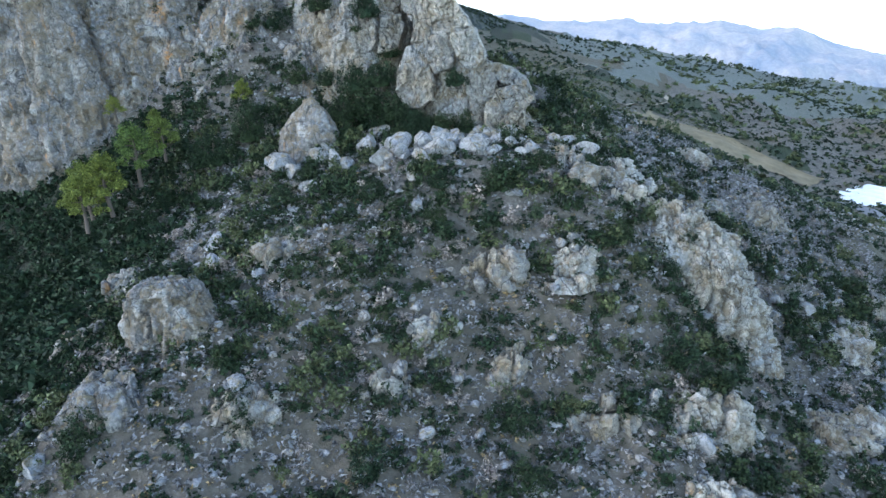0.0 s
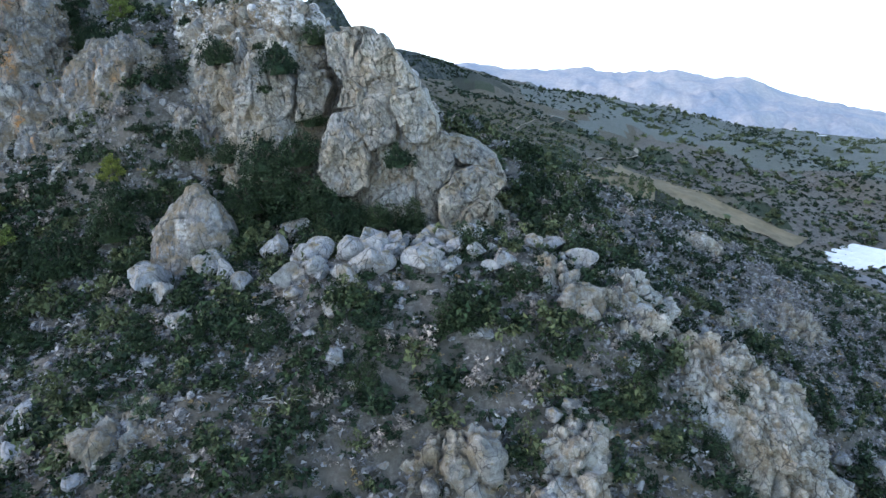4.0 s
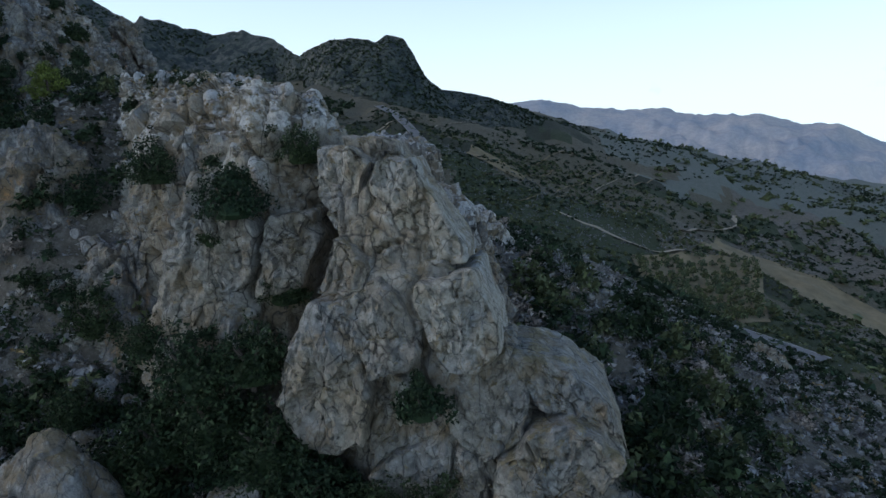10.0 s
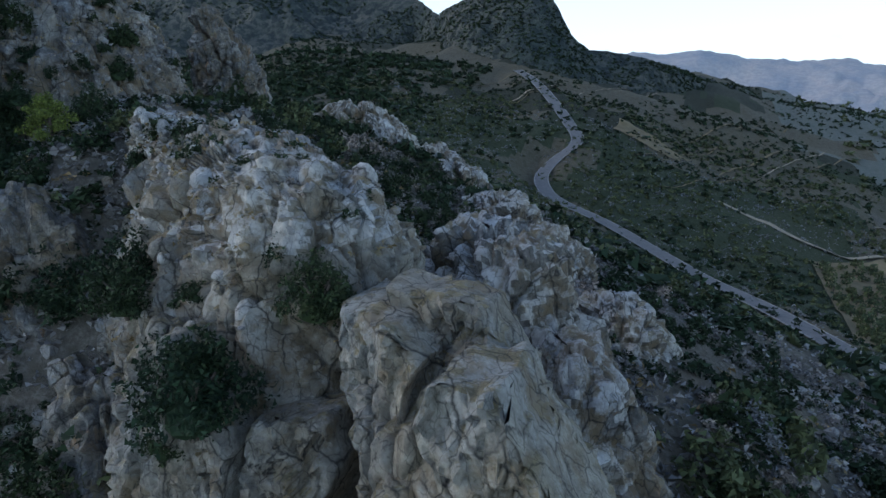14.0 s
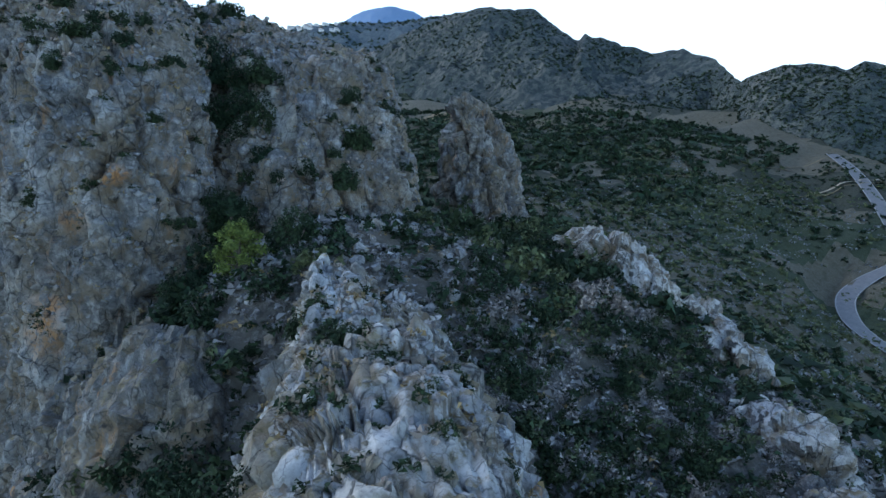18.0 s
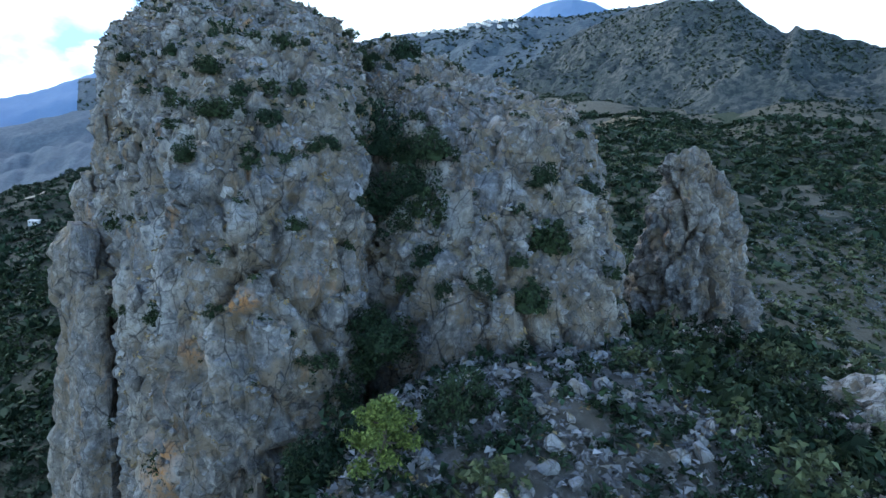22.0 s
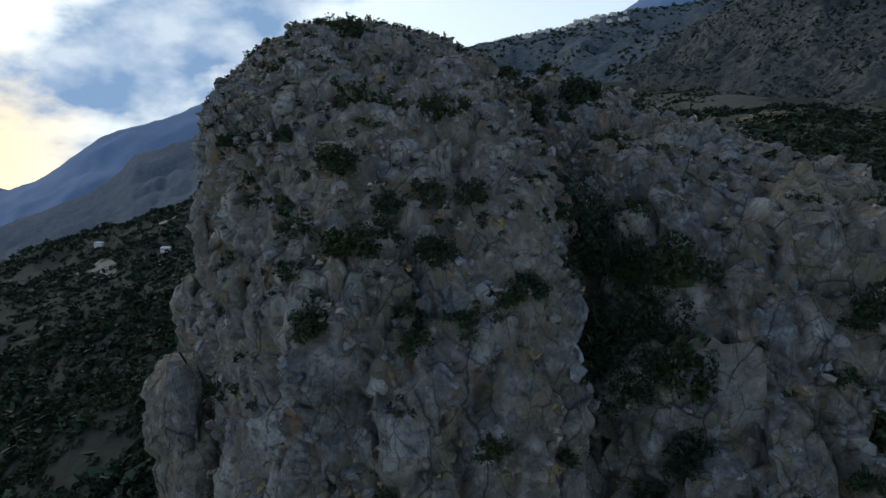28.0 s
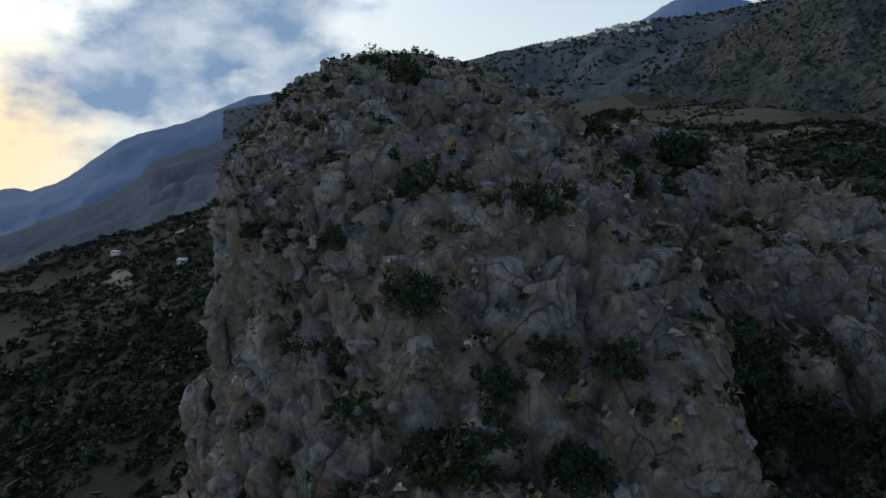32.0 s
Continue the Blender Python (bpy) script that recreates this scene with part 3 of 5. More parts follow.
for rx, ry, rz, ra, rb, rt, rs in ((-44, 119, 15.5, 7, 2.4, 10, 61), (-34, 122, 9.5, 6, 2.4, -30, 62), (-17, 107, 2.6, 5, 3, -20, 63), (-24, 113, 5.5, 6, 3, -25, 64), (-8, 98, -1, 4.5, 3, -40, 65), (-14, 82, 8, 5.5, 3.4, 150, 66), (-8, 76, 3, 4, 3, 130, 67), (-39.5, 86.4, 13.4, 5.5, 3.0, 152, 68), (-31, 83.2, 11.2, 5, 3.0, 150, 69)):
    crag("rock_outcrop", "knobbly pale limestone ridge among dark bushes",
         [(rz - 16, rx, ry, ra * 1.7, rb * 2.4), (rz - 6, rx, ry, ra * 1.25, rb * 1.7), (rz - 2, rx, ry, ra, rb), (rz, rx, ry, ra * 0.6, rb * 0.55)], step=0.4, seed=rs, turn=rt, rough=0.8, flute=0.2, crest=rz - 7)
for rx, ry, rz, ra, rb, rt, rs in ((-87, 66.7, 21, 4.5, 1.1, 14, 71), (-95, 67.2, 25, 5, 1.0, 10, 72)):
    crag("rock_rib", "steep dark grey limestone rib below the tower",
         [(rz - 55, rx, ry, ra * 2, rb * 2.6), (rz - 22, rx, ry, ra * 1.6, rb * 1.8), (rz - 9, rx - 0.8, ry, ra * 1.3, rb * 1.4), (rz - 3, rx - 1.6, ry, ra * 0.9, rb * 1.1), (rz, rx - 2.4, ry, ra * 0.45, rb * 0.55)], step=0.7, seed=rs, turn=rt, rough=0.55, flute=0.8)
crag("boulder", "large rounded grey boulder on the slope", [(-42, -41, 14, 7.5, 5), (-35, -41, 14, 6.5, 4), (-31.5, -41, 13.5, 5.4, 3.2), (-30.2, -41, 13.5, 3.6, 2)], step=0.28, seed=9, rough=0.6, flute=0.1)
crag("boulder", "broad flat-topped grey boulder on the slope", [(-48, -45, 3, 6.5, 4.5), (-42, -45, 3, 5.5, 3.8), (-39, -45, 3.5, 3.5, 2.6)], step=0.28, seed=10, rough=0.55, flute=0.1)
crag("boulder", "big triangular grey slab leaning on the scree", [(-24, -33, 52, 6.5, 4.5), (-16, -32.5, 52, 5, 3), (-12.5, -32, 52, 2.4, 1.4), (-11, -31.7, 52, 0.9, 0.6)], step=0.28, seed=12, rough=0.22, flute=0.05)
# low broken outcrops over the slope: x, y, height above the ground, half length, half width, turn
for i, (rx, ry, rh, ra, rb, rt) in enumerate(((-13, 11.5, 2.2, 3, 2, 20), (15, 16, 2.6, 5.5, 2.2, 15), (25, 18, 3.2, 5.5, 3, 30), (3, 19, 1.8, 3.5, 1.6, 60), (0, 28, 1.8, 3.6, 2.4, 10),
                                     (12, 31, 2.0, 4.5, 2.2, 70), (10.5, 45, 2.2, 4.5, 2.2, -50), (43, 25, 3.4, 6, 3, 20), (51.5, 30, 3.5, 5, 2.6, 35), (-38, 12, 1.6, 2.6, 1.8, 0),
                                     (-28.5, 27, 2.0, 5, 2.5, 15), (-8, 19, 1.4, 3, 1.8, 45), (-54, 30, 3, 5, 3, 10), (-55, 20, 2.5, 5, 3, 30), (58, 50, 2.6, 5, 3, 60), (36, 62, 2.6, 5, 2.6, 40),
                                     (50, 75, 2.2, 5, 3, 30), (24, 8, 2.4, 4, 2.4, 0), (-28, 6, 2.2, 4.2, 2.4, 40), (68, 62, 2.4, 5, 3, 60), (40, 92, 2.2, 4, 2.4, 10), (30, 108, 2.2, 5, 2.4, 50))):
    rz = float(ground_height(np.array([float(rx)]), np.array([float(ry)]))[0])
    crag("rock_outcrop", "low knobbly limestone outcrop breaking through the scrub",
         [(rz - 5, rx, ry, ra * 1.8, rb * 1.9), (rz - 1.2, rx, ry, ra * 1.35, rb * 1.45), (rz + rh * 0.02, rx, ry, ra * 0.95, rb * 0.95), (rz + rh * 0.3, rx, ry, ra * 0.45, rb * 0.4)], mat=(ROCK_WARM, ROCK_WARM, ROCK_PALE_WARM)[i % 3], step=0.42, seed=200 + i, turn=rt, rough=0.95, flute=0.2, square=3.2)


# ---- mountains and far country ----
def far_material(name, dark, light, scale, blue, grain=0.8):
    m = material(name, light, 0.95)
    b = m.node_tree.nodes["Principled BSDF"]
    p = world_place(m)
    col = ramp(m, noise_of(m, p, scale, 8, 0.7), [(0.35, dark), (0.65, light)])
    dots = noise_of(m, p, scale * 14, 5, 0.75)
    col = mixed(m, ramp(m, dots, [(0.44, (0, 0, 0)), (0.54, (grain, grain, grain))]), col, tuple(0.5 * c for c in dark))
    # the haze of distance, mixed into the base colour as blue
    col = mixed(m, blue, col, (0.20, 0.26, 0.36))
    link(m, col, b.inputs["Base Color"])
    bumped(m, dots, grain, 3.0)
    return m


FAR_EYE = Vector((-10, 35, 15))


def mountain(name, label, crest, mat, depth=0.3, seed=0, jag=0.012, nu=260, nv=46, foot=None, hollow=1.0):
    """A range whose crest runs through (azimuth, elevation in degrees, distance)."""
    c = np.array(crest, float)
    az = np.radians(np.linspace(c[0, 0], c[-1, 0], nu))
    el = np.radians(np.interp(np.degrees(az), c[:, 0], c[:, 1]))
    di = np.interp(np.degrees(az), c[:, 0], c[:, 2])
    top = FAR_EYE.z + di * np.tan(el)
    v = np.linspace(-1, 0.6, nv)
    depth = np.interp(np.degrees(az), [-34, -22], depth)[:, None] if isinstance(depth, tuple) else depth
    dist = di[:, None] * (1 + depth * v)
    x, y = FAR_EYE.x + np.sin(az)[:, None] * dist, FAR_EYE.y + np.cos(az)[:, None] * dist
    base = land(x, y) - 0.02 * di[:, None] if foot is None else np.full(x.shape, float(foot))
    k = np.abs(v) ** 1.05
    rise = (1 - np.clip(k, 0, 1)) ** hollow
    z = top[:, None] * rise + base * (1 - rise)
    q = np.stack([x, y, z], -1).reshape(-1, 3)
    size = np.repeat(di, nv)
    ridged = 1 - 2 * np.abs(fractal(q * (9.0 / np.mean(di)), 5, seed, 0.55))
    fine = fractal(q * (60.0 / np.mean(di)), 4, seed + 3, 0.6)
    shape = np.tile(np.sin(np.pi * np.clip(k * 1.0, 0, 1)), nu)
    q[:, 2] += size * (jag * 1.6 * ridged * shape + jag * 0.22 * fine)
    ob = new(name, mesh_of(name, q, grid_faces(nu, nv), [mat]))
    tagged(ob, label, "mountain", kind="structure")
    return q.reshape(nu, nv, 3)


# the further the range, the more haze its colours carry
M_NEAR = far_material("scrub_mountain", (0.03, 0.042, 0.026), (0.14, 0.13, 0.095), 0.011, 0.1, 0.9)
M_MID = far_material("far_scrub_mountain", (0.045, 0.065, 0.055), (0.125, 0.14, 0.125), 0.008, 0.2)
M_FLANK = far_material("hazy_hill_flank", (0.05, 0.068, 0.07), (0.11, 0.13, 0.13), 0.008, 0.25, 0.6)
# warm sunlit patches and pale haze, both painted into the hill colour
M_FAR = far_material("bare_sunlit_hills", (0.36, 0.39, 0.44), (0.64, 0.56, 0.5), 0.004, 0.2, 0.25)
# this blue is air haze put into the colour, not the rock's own
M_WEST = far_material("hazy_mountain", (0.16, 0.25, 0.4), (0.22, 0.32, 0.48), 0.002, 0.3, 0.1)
DOME_SLOPE = mountain("mountain_dome", "steep dark rocky hill with a blunt cliff summit",
         [(-66, 0.5, 1200), (-62, 1.8, 1150), (-59, 3.4, 1100), (-56, 5.2, 1050), (-53, 7.4, 1020), (-50, 9.4, 980), (-47, 10.9, 900), (-45, 11.7, 850), (-42, 12.3, 800), (-38.2, 12.3, 760), (-37, 11.5, 750), (-35.5, 10.6, 735), (-34.3, 9.9, 728), (-33.8, 10.6, 715),
          (-31, 9.8, 700), (-28.4, 9.2, 680), (-26, 9.5, 650), (-23.5, 8.8, 620), (-22.3, 8.0, 570), (-21.2, 7.3, 530), (-20.2, 7.9, 500), (-18.4, 8.5, 480), (-16, 8.6, 470), (-14.2, 8.3, 455), (-13.2, 8.8, 448), (-11.7, 8.5, 446),
          (-10.8, 7.0, 444), (-9.8, 5.1, 444), (-8.4, 3.8, 448), (-5.3, 3.3, 460), (-2.9, 2.5, 475), (0.3, 1.2, 520), (3.3, 0.1, 580), (8, -3, 700)],
         M_NEAR, depth=(0.3, 0.13), seed=31, nu=420, nv=80, hollow=1.2, jag=0.008)
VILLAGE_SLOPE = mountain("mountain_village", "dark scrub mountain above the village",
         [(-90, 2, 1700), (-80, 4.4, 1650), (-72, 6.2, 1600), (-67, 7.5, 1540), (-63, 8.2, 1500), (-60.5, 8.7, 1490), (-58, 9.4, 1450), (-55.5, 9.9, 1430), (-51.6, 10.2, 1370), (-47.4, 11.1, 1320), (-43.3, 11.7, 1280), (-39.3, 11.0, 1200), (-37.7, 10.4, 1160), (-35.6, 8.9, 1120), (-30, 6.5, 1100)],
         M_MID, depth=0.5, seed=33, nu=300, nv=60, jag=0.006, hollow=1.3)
mountain("mountain_peak", "rounded summit far behind, tinted hazy blue",
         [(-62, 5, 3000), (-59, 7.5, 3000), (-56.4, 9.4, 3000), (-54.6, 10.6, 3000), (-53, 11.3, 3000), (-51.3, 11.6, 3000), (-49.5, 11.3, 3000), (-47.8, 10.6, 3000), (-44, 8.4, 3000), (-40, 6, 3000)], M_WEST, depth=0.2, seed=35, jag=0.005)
mountain("mountain_east", "long range of bare hills in sunlit, hazy tints across the valley",
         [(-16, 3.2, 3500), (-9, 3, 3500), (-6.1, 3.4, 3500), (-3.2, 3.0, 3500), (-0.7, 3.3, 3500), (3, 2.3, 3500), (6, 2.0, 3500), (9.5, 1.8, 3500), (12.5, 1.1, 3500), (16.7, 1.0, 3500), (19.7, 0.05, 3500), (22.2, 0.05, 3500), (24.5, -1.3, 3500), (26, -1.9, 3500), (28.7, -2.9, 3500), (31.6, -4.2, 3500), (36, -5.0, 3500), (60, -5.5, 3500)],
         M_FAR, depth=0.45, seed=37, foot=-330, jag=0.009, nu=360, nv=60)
mountain("mountain_west", "tall mountain tinted hazy blue under evening cloud",
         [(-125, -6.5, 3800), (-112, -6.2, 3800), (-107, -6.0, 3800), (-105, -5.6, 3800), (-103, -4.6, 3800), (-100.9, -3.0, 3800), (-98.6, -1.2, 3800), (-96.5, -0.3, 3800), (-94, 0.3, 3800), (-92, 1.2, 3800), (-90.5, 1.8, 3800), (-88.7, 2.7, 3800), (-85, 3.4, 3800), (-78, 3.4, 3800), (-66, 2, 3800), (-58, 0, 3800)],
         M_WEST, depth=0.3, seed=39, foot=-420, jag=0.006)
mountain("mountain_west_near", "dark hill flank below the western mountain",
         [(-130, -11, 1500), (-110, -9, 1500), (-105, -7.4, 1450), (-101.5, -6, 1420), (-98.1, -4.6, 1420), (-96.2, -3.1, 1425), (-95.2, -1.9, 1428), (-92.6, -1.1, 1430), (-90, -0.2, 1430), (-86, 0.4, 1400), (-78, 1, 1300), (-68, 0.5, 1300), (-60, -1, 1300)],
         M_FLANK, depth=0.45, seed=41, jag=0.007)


# ---- plants ----
def leaf_cloud(n_clumps, per_clump, size, spread_xy, height, seed, leaf=0.16, dome=True):
    """Leaves as small four-sided blades in clumps over an uneven dome. Places and faces."""
    rng = np.random.default_rng(seed)
    c = rng.normal(size=(n_clumps, 3))
    c /= np.linalg.norm(c, axis=1, keepdims=True)
    c[:, 2] = np.abs(c[:, 2])
    c *= rng.uniform(0.35, 1.0, (n_clumps, 1)) ** 0.6
    lobes = 1 + 0.25 * np.sin(3 * np.arctan2(c[:, 1], c[:, 0]) + seed) + 0.15 * np.sin(5 * np.arctan2(c[:, 1], c[:, 0]) + 2 * seed)
    centre = c * np.array([spread_xy, spread_xy, height]) * lobes[:, None]
    big = size * rng.uniform(0.6, 1.2, n_clumps)
    v = rng.normal(size=(n_clumps, per_clump, 3))
    v /= np.linalg.norm(v, axis=-1, keepdims=True)
    place = centre[:, None] + v * (big[:, None] * rng.uniform(0.4, 1.05, (n_clumps, per_clump)))[..., None]
    place = place.reshape(-1, 3)
    place[:, 2] = np.maximum(place[:, 2], -0.1)
    n = len(place)
    d1 = rng.normal(size=(n, 3))
    d1 /= np.linalg.norm(d1, axis=1, keepdims=True)
    d2 = np.cross(d1, rng.normal(size=(n, 3)))
    d2 /= np.linalg.norm(d2, axis=1, keepdims=True) + 1e-9
    l = leaf * rng.uniform(0.6, 1.4, (n, 1))
    q = np.stack([place - d1 * l - d2 * l * 0.5, place - d1 * l * 0.4 + d2 * l * 0.75, place + d1 * l * 1.2], 1).reshape(-1, 3)
    return q, np.arange(3 * n).reshape(-1, 3)


def limb(points, radii, sides=6):
    """A tapered bent limb through points."""
    rings = []
    for i, (p, r) in enumerate(zip(points, radii)):
        d = Vector(points[min(i + 1, len(points) - 1)]) - Vector(points[max(i - 1, 0)])
        side = d.cross(Vector((0.3, 0.2, 1.0)))
        if side.length < 1e-4:
            side = Vector((1, 0, 0))
        side.normalize()
        up = d.cross(side).normalized()
        for s in range(sides):
            t = 2 * math.pi * s / sides
            rings.append(Vector(p) + (side * math.cos(t) + up * math.sin(t)) * r)
    f = []
    for i in range(len(points) - 1):
        for s in range(sides):
            f.append((i * sides + s, i * sides + (s + 1) % sides, (i + 1) * sides + (s + 1) % sides, (i + 1) * sides + s))
    return np.array([tuple(v) for v in rings]), np.array(f)


def joined(pieces):
    verts, faces, at = [], [], 0
    for v, f in pieces:
        verts.append(np.asarray(v))
        faces.append(np.asarray(f) + at)
        at += len(v)
    return np.vstack(verts), np.vstack(faces)


def stem_mesh(seed, reach):
    rng = np.random.default_rng(seed)
    out = []
    for i in range(4):
        a = i * 1.6 + rng.uniform(0, 1)
        r = reach * rng.uniform(0.3, 0.55)
        tip = (math.cos(a) * r, math.sin(a) * r, reach * rng.uniform(0.5, 0.8))
        out.append(limb([(0, 0, -0.3), (tip[0] * 0.3, tip[1] * 0.3, tip[2] * 0.45), tip], [0.07, 0.05, 0.02], 5))
    return joined(out)


def shrub(label, mat, seed, clumps, leaves, leaf, category="shrub", name="shrub", height=0.95, size=0.3):
    ob = new(name, None)
    tagged(ob, label, category)
    q, f = leaf_cloud(clumps, leaves, size, 0.85, height, seed, leaf)
    # the twiggy dark heart of the crown, an uneven dome
    bm = bmesh.new()
    bmesh.ops.create_icosphere(bm, subdivisions=2, radius=1.0)
    c = np.array([tuple(w.co) for w in bm.verts])
    h = np.array([[w.index for w in x.verts] for x in bm.faces])
    bm.free()
    c = c * (0.47 + 0.15 * fractal(c * 2.1, 3, seed))[:, None] * (0.86, 0.86, height * 0.95)
    c[:, 2] = np.maximum(c[:, 2], -0.12)
    v, f = joined([(q, f), (c, h)])
    crown = new("crown", mesh_of("crown", v, f, [mat], flat=True))
    crown.parent = ob
    v, g = stem_mesh(seed, 0.9)
    stem = new("stem", mesh_of("stem", v, g, [BARK]))
    stem.parent = ob
    return ob


def put(ob, x, y, z, size, turn=0.0, tall=1.0):
    ob.matrix_basis = Matrix.Translation((x, y, z)) @ Matrix.Rotation(turn, 4, "Z") @ Matrix.Diagonal((size, size, size * tall, 1))
    return ob


def put_copy(proto, x, y, z, size, turn=0.0, tall=1.0):
    c = copy_thing(proto, Matrix.Identity(4))
    return put(c, x, y, z, size, turn, tall)


SHRUBS = [shrub("dense dark green evergreen shrub on stony ground", LEAF, 100 + i, 60, 22, 0.075, size=0.24) for i in range(5)]
SHRUBS += [shrub("rounded olive green shrub on dry ground", LEAF_OLIVE, 110 + i, 50, 22, 0.075, size=0.24) for i in range(2)]
SHRUBS += [shrub("bare greyish dry shrub among rocks", LEAF_GREY, 120 + i, 50, 20, 0.06, size=0.26) for i in range(2)]
SHRUBS += [shrub("large dense dark green evergreen shrub among rocks", LEAF, 130 + i, 150, 20, 0.042, size=0.19) for i in range(2)]
for s in SHRUBS:
    tagged(s, group="shrubs on the hillside")
rnd = np.random.default_rng(5)


def height_at(x, y):
    return float(ground_height(np.array([float(x)]), np.array([float(y)]))[0])


used = [0] * len(SHRUBS)


def plant(kind, x, y, z, size, tall=0.9):
    """The first of a kind stands itself, the next are copies."""
    t = rnd.uniform(0, 6.28)
    if used[kind] == 0:
        put(SHRUBS[kind], x, y, z, size, t, tall)
    else:
        put_copy(SHRUBS[kind], x, y, z, size, t, tall)
    used[kind] += 1


# shrubs rooted in the ledges of the crags
def ledge_spots(name, count, low_nz, seed, zmin=-99, zmax=99, where=None):
    q, n = ROCK_FACES[name]
    ok = (n[:, 2] > low_nz) & (q[:, 2] > zmin) & (q[:, 2] < zmax)
    if where is not None:
        ok &= where(q)
    ids = np.nonzero(ok)[0]
    rng = np.random.default_rng(seed)
    return q[rng.choice(ids, min(count, len(ids)), replace=False)]


for name, count, nz, lo, hi, sd in (("rock_tower", 55, 0.25, 0, 52, 1), ("rock_buttress", 62, 0.25, 12, 50, 2), ("rock_fin", 14, 0.3, 0, 30, 3), ("rock_spire", 6, 0.35, -15, 5, 4), ("limestone_knob", 5, 0.3, -10, 9, 5), ("rock_pinnacle", 5, 0.3, 8, 30, 6)):
    for x, y, z in ledge_spots(name, count, nz, sd, lo, hi):
        plant(int(rnd.choice([0, 1, 2, 3, 4, 7], p=[0.22, 0.2, 0.2, 0.14, 0.14, 0.1])), x, y, z - 0.25, rnd.uniform(0.6, 1.5), rnd.uniform(0.75, 1.1))

# the larger single shrubs: x, y, z, radius
CLEFT_SHRUBS = [(-75, 84.5, 19, 3.2), (-65, 86, 16.5, 3.0), (-76, 89.5, 31, 3.4), (-70, 92, 30.5, 2.0), (-62, 98.5, 24.5, 2.2), (-59.5, 95, 20.5, 1.9), (-62, 92.5, 21.5, 1.5),
                (-72, 88.5, 26, 2.6), (-70, 90, 24, 2.6), (-66.5, 98, 27, 1.1), (-66, 105, 28, 1.6), (-57, 79.5, 12, 2.6), (-67, 73, 8, 2.6), (-79, 89.5, 33, 1.2), (-86, 90.5, 35, 1.2),
                (-92, 93.5, 38.5, 1.8), (-94, 100, 40.5, 2.2), (-58, 79, 11, 2.4), (-64, 83.5, 15, 2.2), (-61, 84.5, 18, 1.6),
                (-71, 91, 27.5, 2.6), (-70, 90.3, 25, 2.6), (-67.8, 91.5, 25.5, 2.0), (-73.5, 91.6, 30, 2.4), (-66, 90, 22.5, 1.8), (-64.2, 84.3, 17, 2.8), (-63, 82, 14, 2.6)]
FACE_SHRUBS = [(-70, 71.4, 18, 1.2), (-65.2, 74.3, 19.6, 0.9), (-65.4, 77.4, 23.2, 1.0), (-66, 74, 16.5, 1.1), (-64.6, 79.3, 25.3, 0.9), (-71.3, 82, 33.2, 1.1), (-85, 78.2, 38, 2.2),
               (-70.6, 78.6, 32, 0.9), (-68.8, 82.4, 30.4, 1.3), (-84, 77, 37.4, 2.0), (-77.5, 75.6, 35.6, 1.4), (-81, 82.3, 38.2, 1.3), (-72.5, 81.4, 34.2, 1.0), (-71.5, 83.2, 32.6, 1.1),
               (-70.3, 78.8, 31.8, 1.2), (-72.3, 75, 31.8, 1.4), (-72.4, 77.2, 33.8, 0.9), (-69.7, 73.1, 29.2, 1.1), (-69, 77.2, 29.6, 0.9), (-89.5, 75, 37.4, 1.7), (-101, 76.5, 40.3, 2.0), (-104, 84, 43.2, 2.4), (-105, 80, 42, 2.2), (-110, 88, 44.6, 1.8), (-98, 88, 41.3, 1.8), (-94, 82, 40, 1.6)]
RIDGE_SHRUBS = [(-23.5, 59, -12.5, 5.0), (-21, 58.5, -16, 4.5), (-27, 58, -14, 4.2), (-32, 68.8, 6, 2.6), (-22, 63, 3.6, 3.2), (-22.4, 64, 5, 1.8), (-18, 68, 7.2, 2.4), (-51, 78, 11.5, 2.2), (-53, 86, 16, 3.0),
                (-44, 74, 4.2, 4.2), (-43, 97, 13, 3.2), (-36, 112, 8, 2.6), (-26, 103, 3.6, 2.6), (-35, 93, 8, 2.6), (-21, 69.3, 9, 1.4), (-18.9, 64.5, -4, 2.6), (-34, 71, 6.2, 3.0), (-6, 56.3, -10, 2.2),
                (-5, 56.5, -18, 3.0), (-9, 55, -17, 3.0), (-13, 56, -17, 3.2), (-58, 79.6, 11, 2.6), (-18, 57.5, -14, 4.4), (-15, 56, -17, 3.8), (-25, 60, -9, 4.0), (-20, 60, -8.5, 3.6), (-28, 55.5, -17.5, 4.0), (-12, 55, -18.5, 3.0), (-16.5, 54, -19, 3.4),
                (-38, 66, -7, 3.4), (-42, 68, -5, 3.0), (-36, 60, -13, 3.0), (-47, 66, -9, 4.0), (-50, 70, -5, 3.6), (-31, 63, -8, 2.6), (-46, 60, -13, 4.2), (-55, 68, -8, 4.0)]
SLOPE_SHRUBS = [(-32, 56.5, -17.5, 4.0), (-51, 52, -19, 5.5), (-45, 55, -16, 4.0), (12, 38, -26, 2.0), (1, 36, -24.5, 2.8), (18, 34, -32.5, 3.6), (29, 37.3, -34.6, 2.4), (25, 33.5, -38.5, 2.6), (-8, 30.5, -28.2, 2.6),
                (-18, 35, -24.8, 3.0), (-32, 34.5, -25.6, 3.0), (2.5, 46, -19.8, 3.0), (24.5, 23.5, -47.5, 4.4), (1.7, 11.8, -49.7, 3.8), (-14, 1.8, -49, 3.2), (-29, 3.6, -43.5, 3.2), (-45, -0.6, -43.5, 3.8), (-47, 13.4, -37.4, 3.2), (3.6, 5, -53.8, 3.4)]
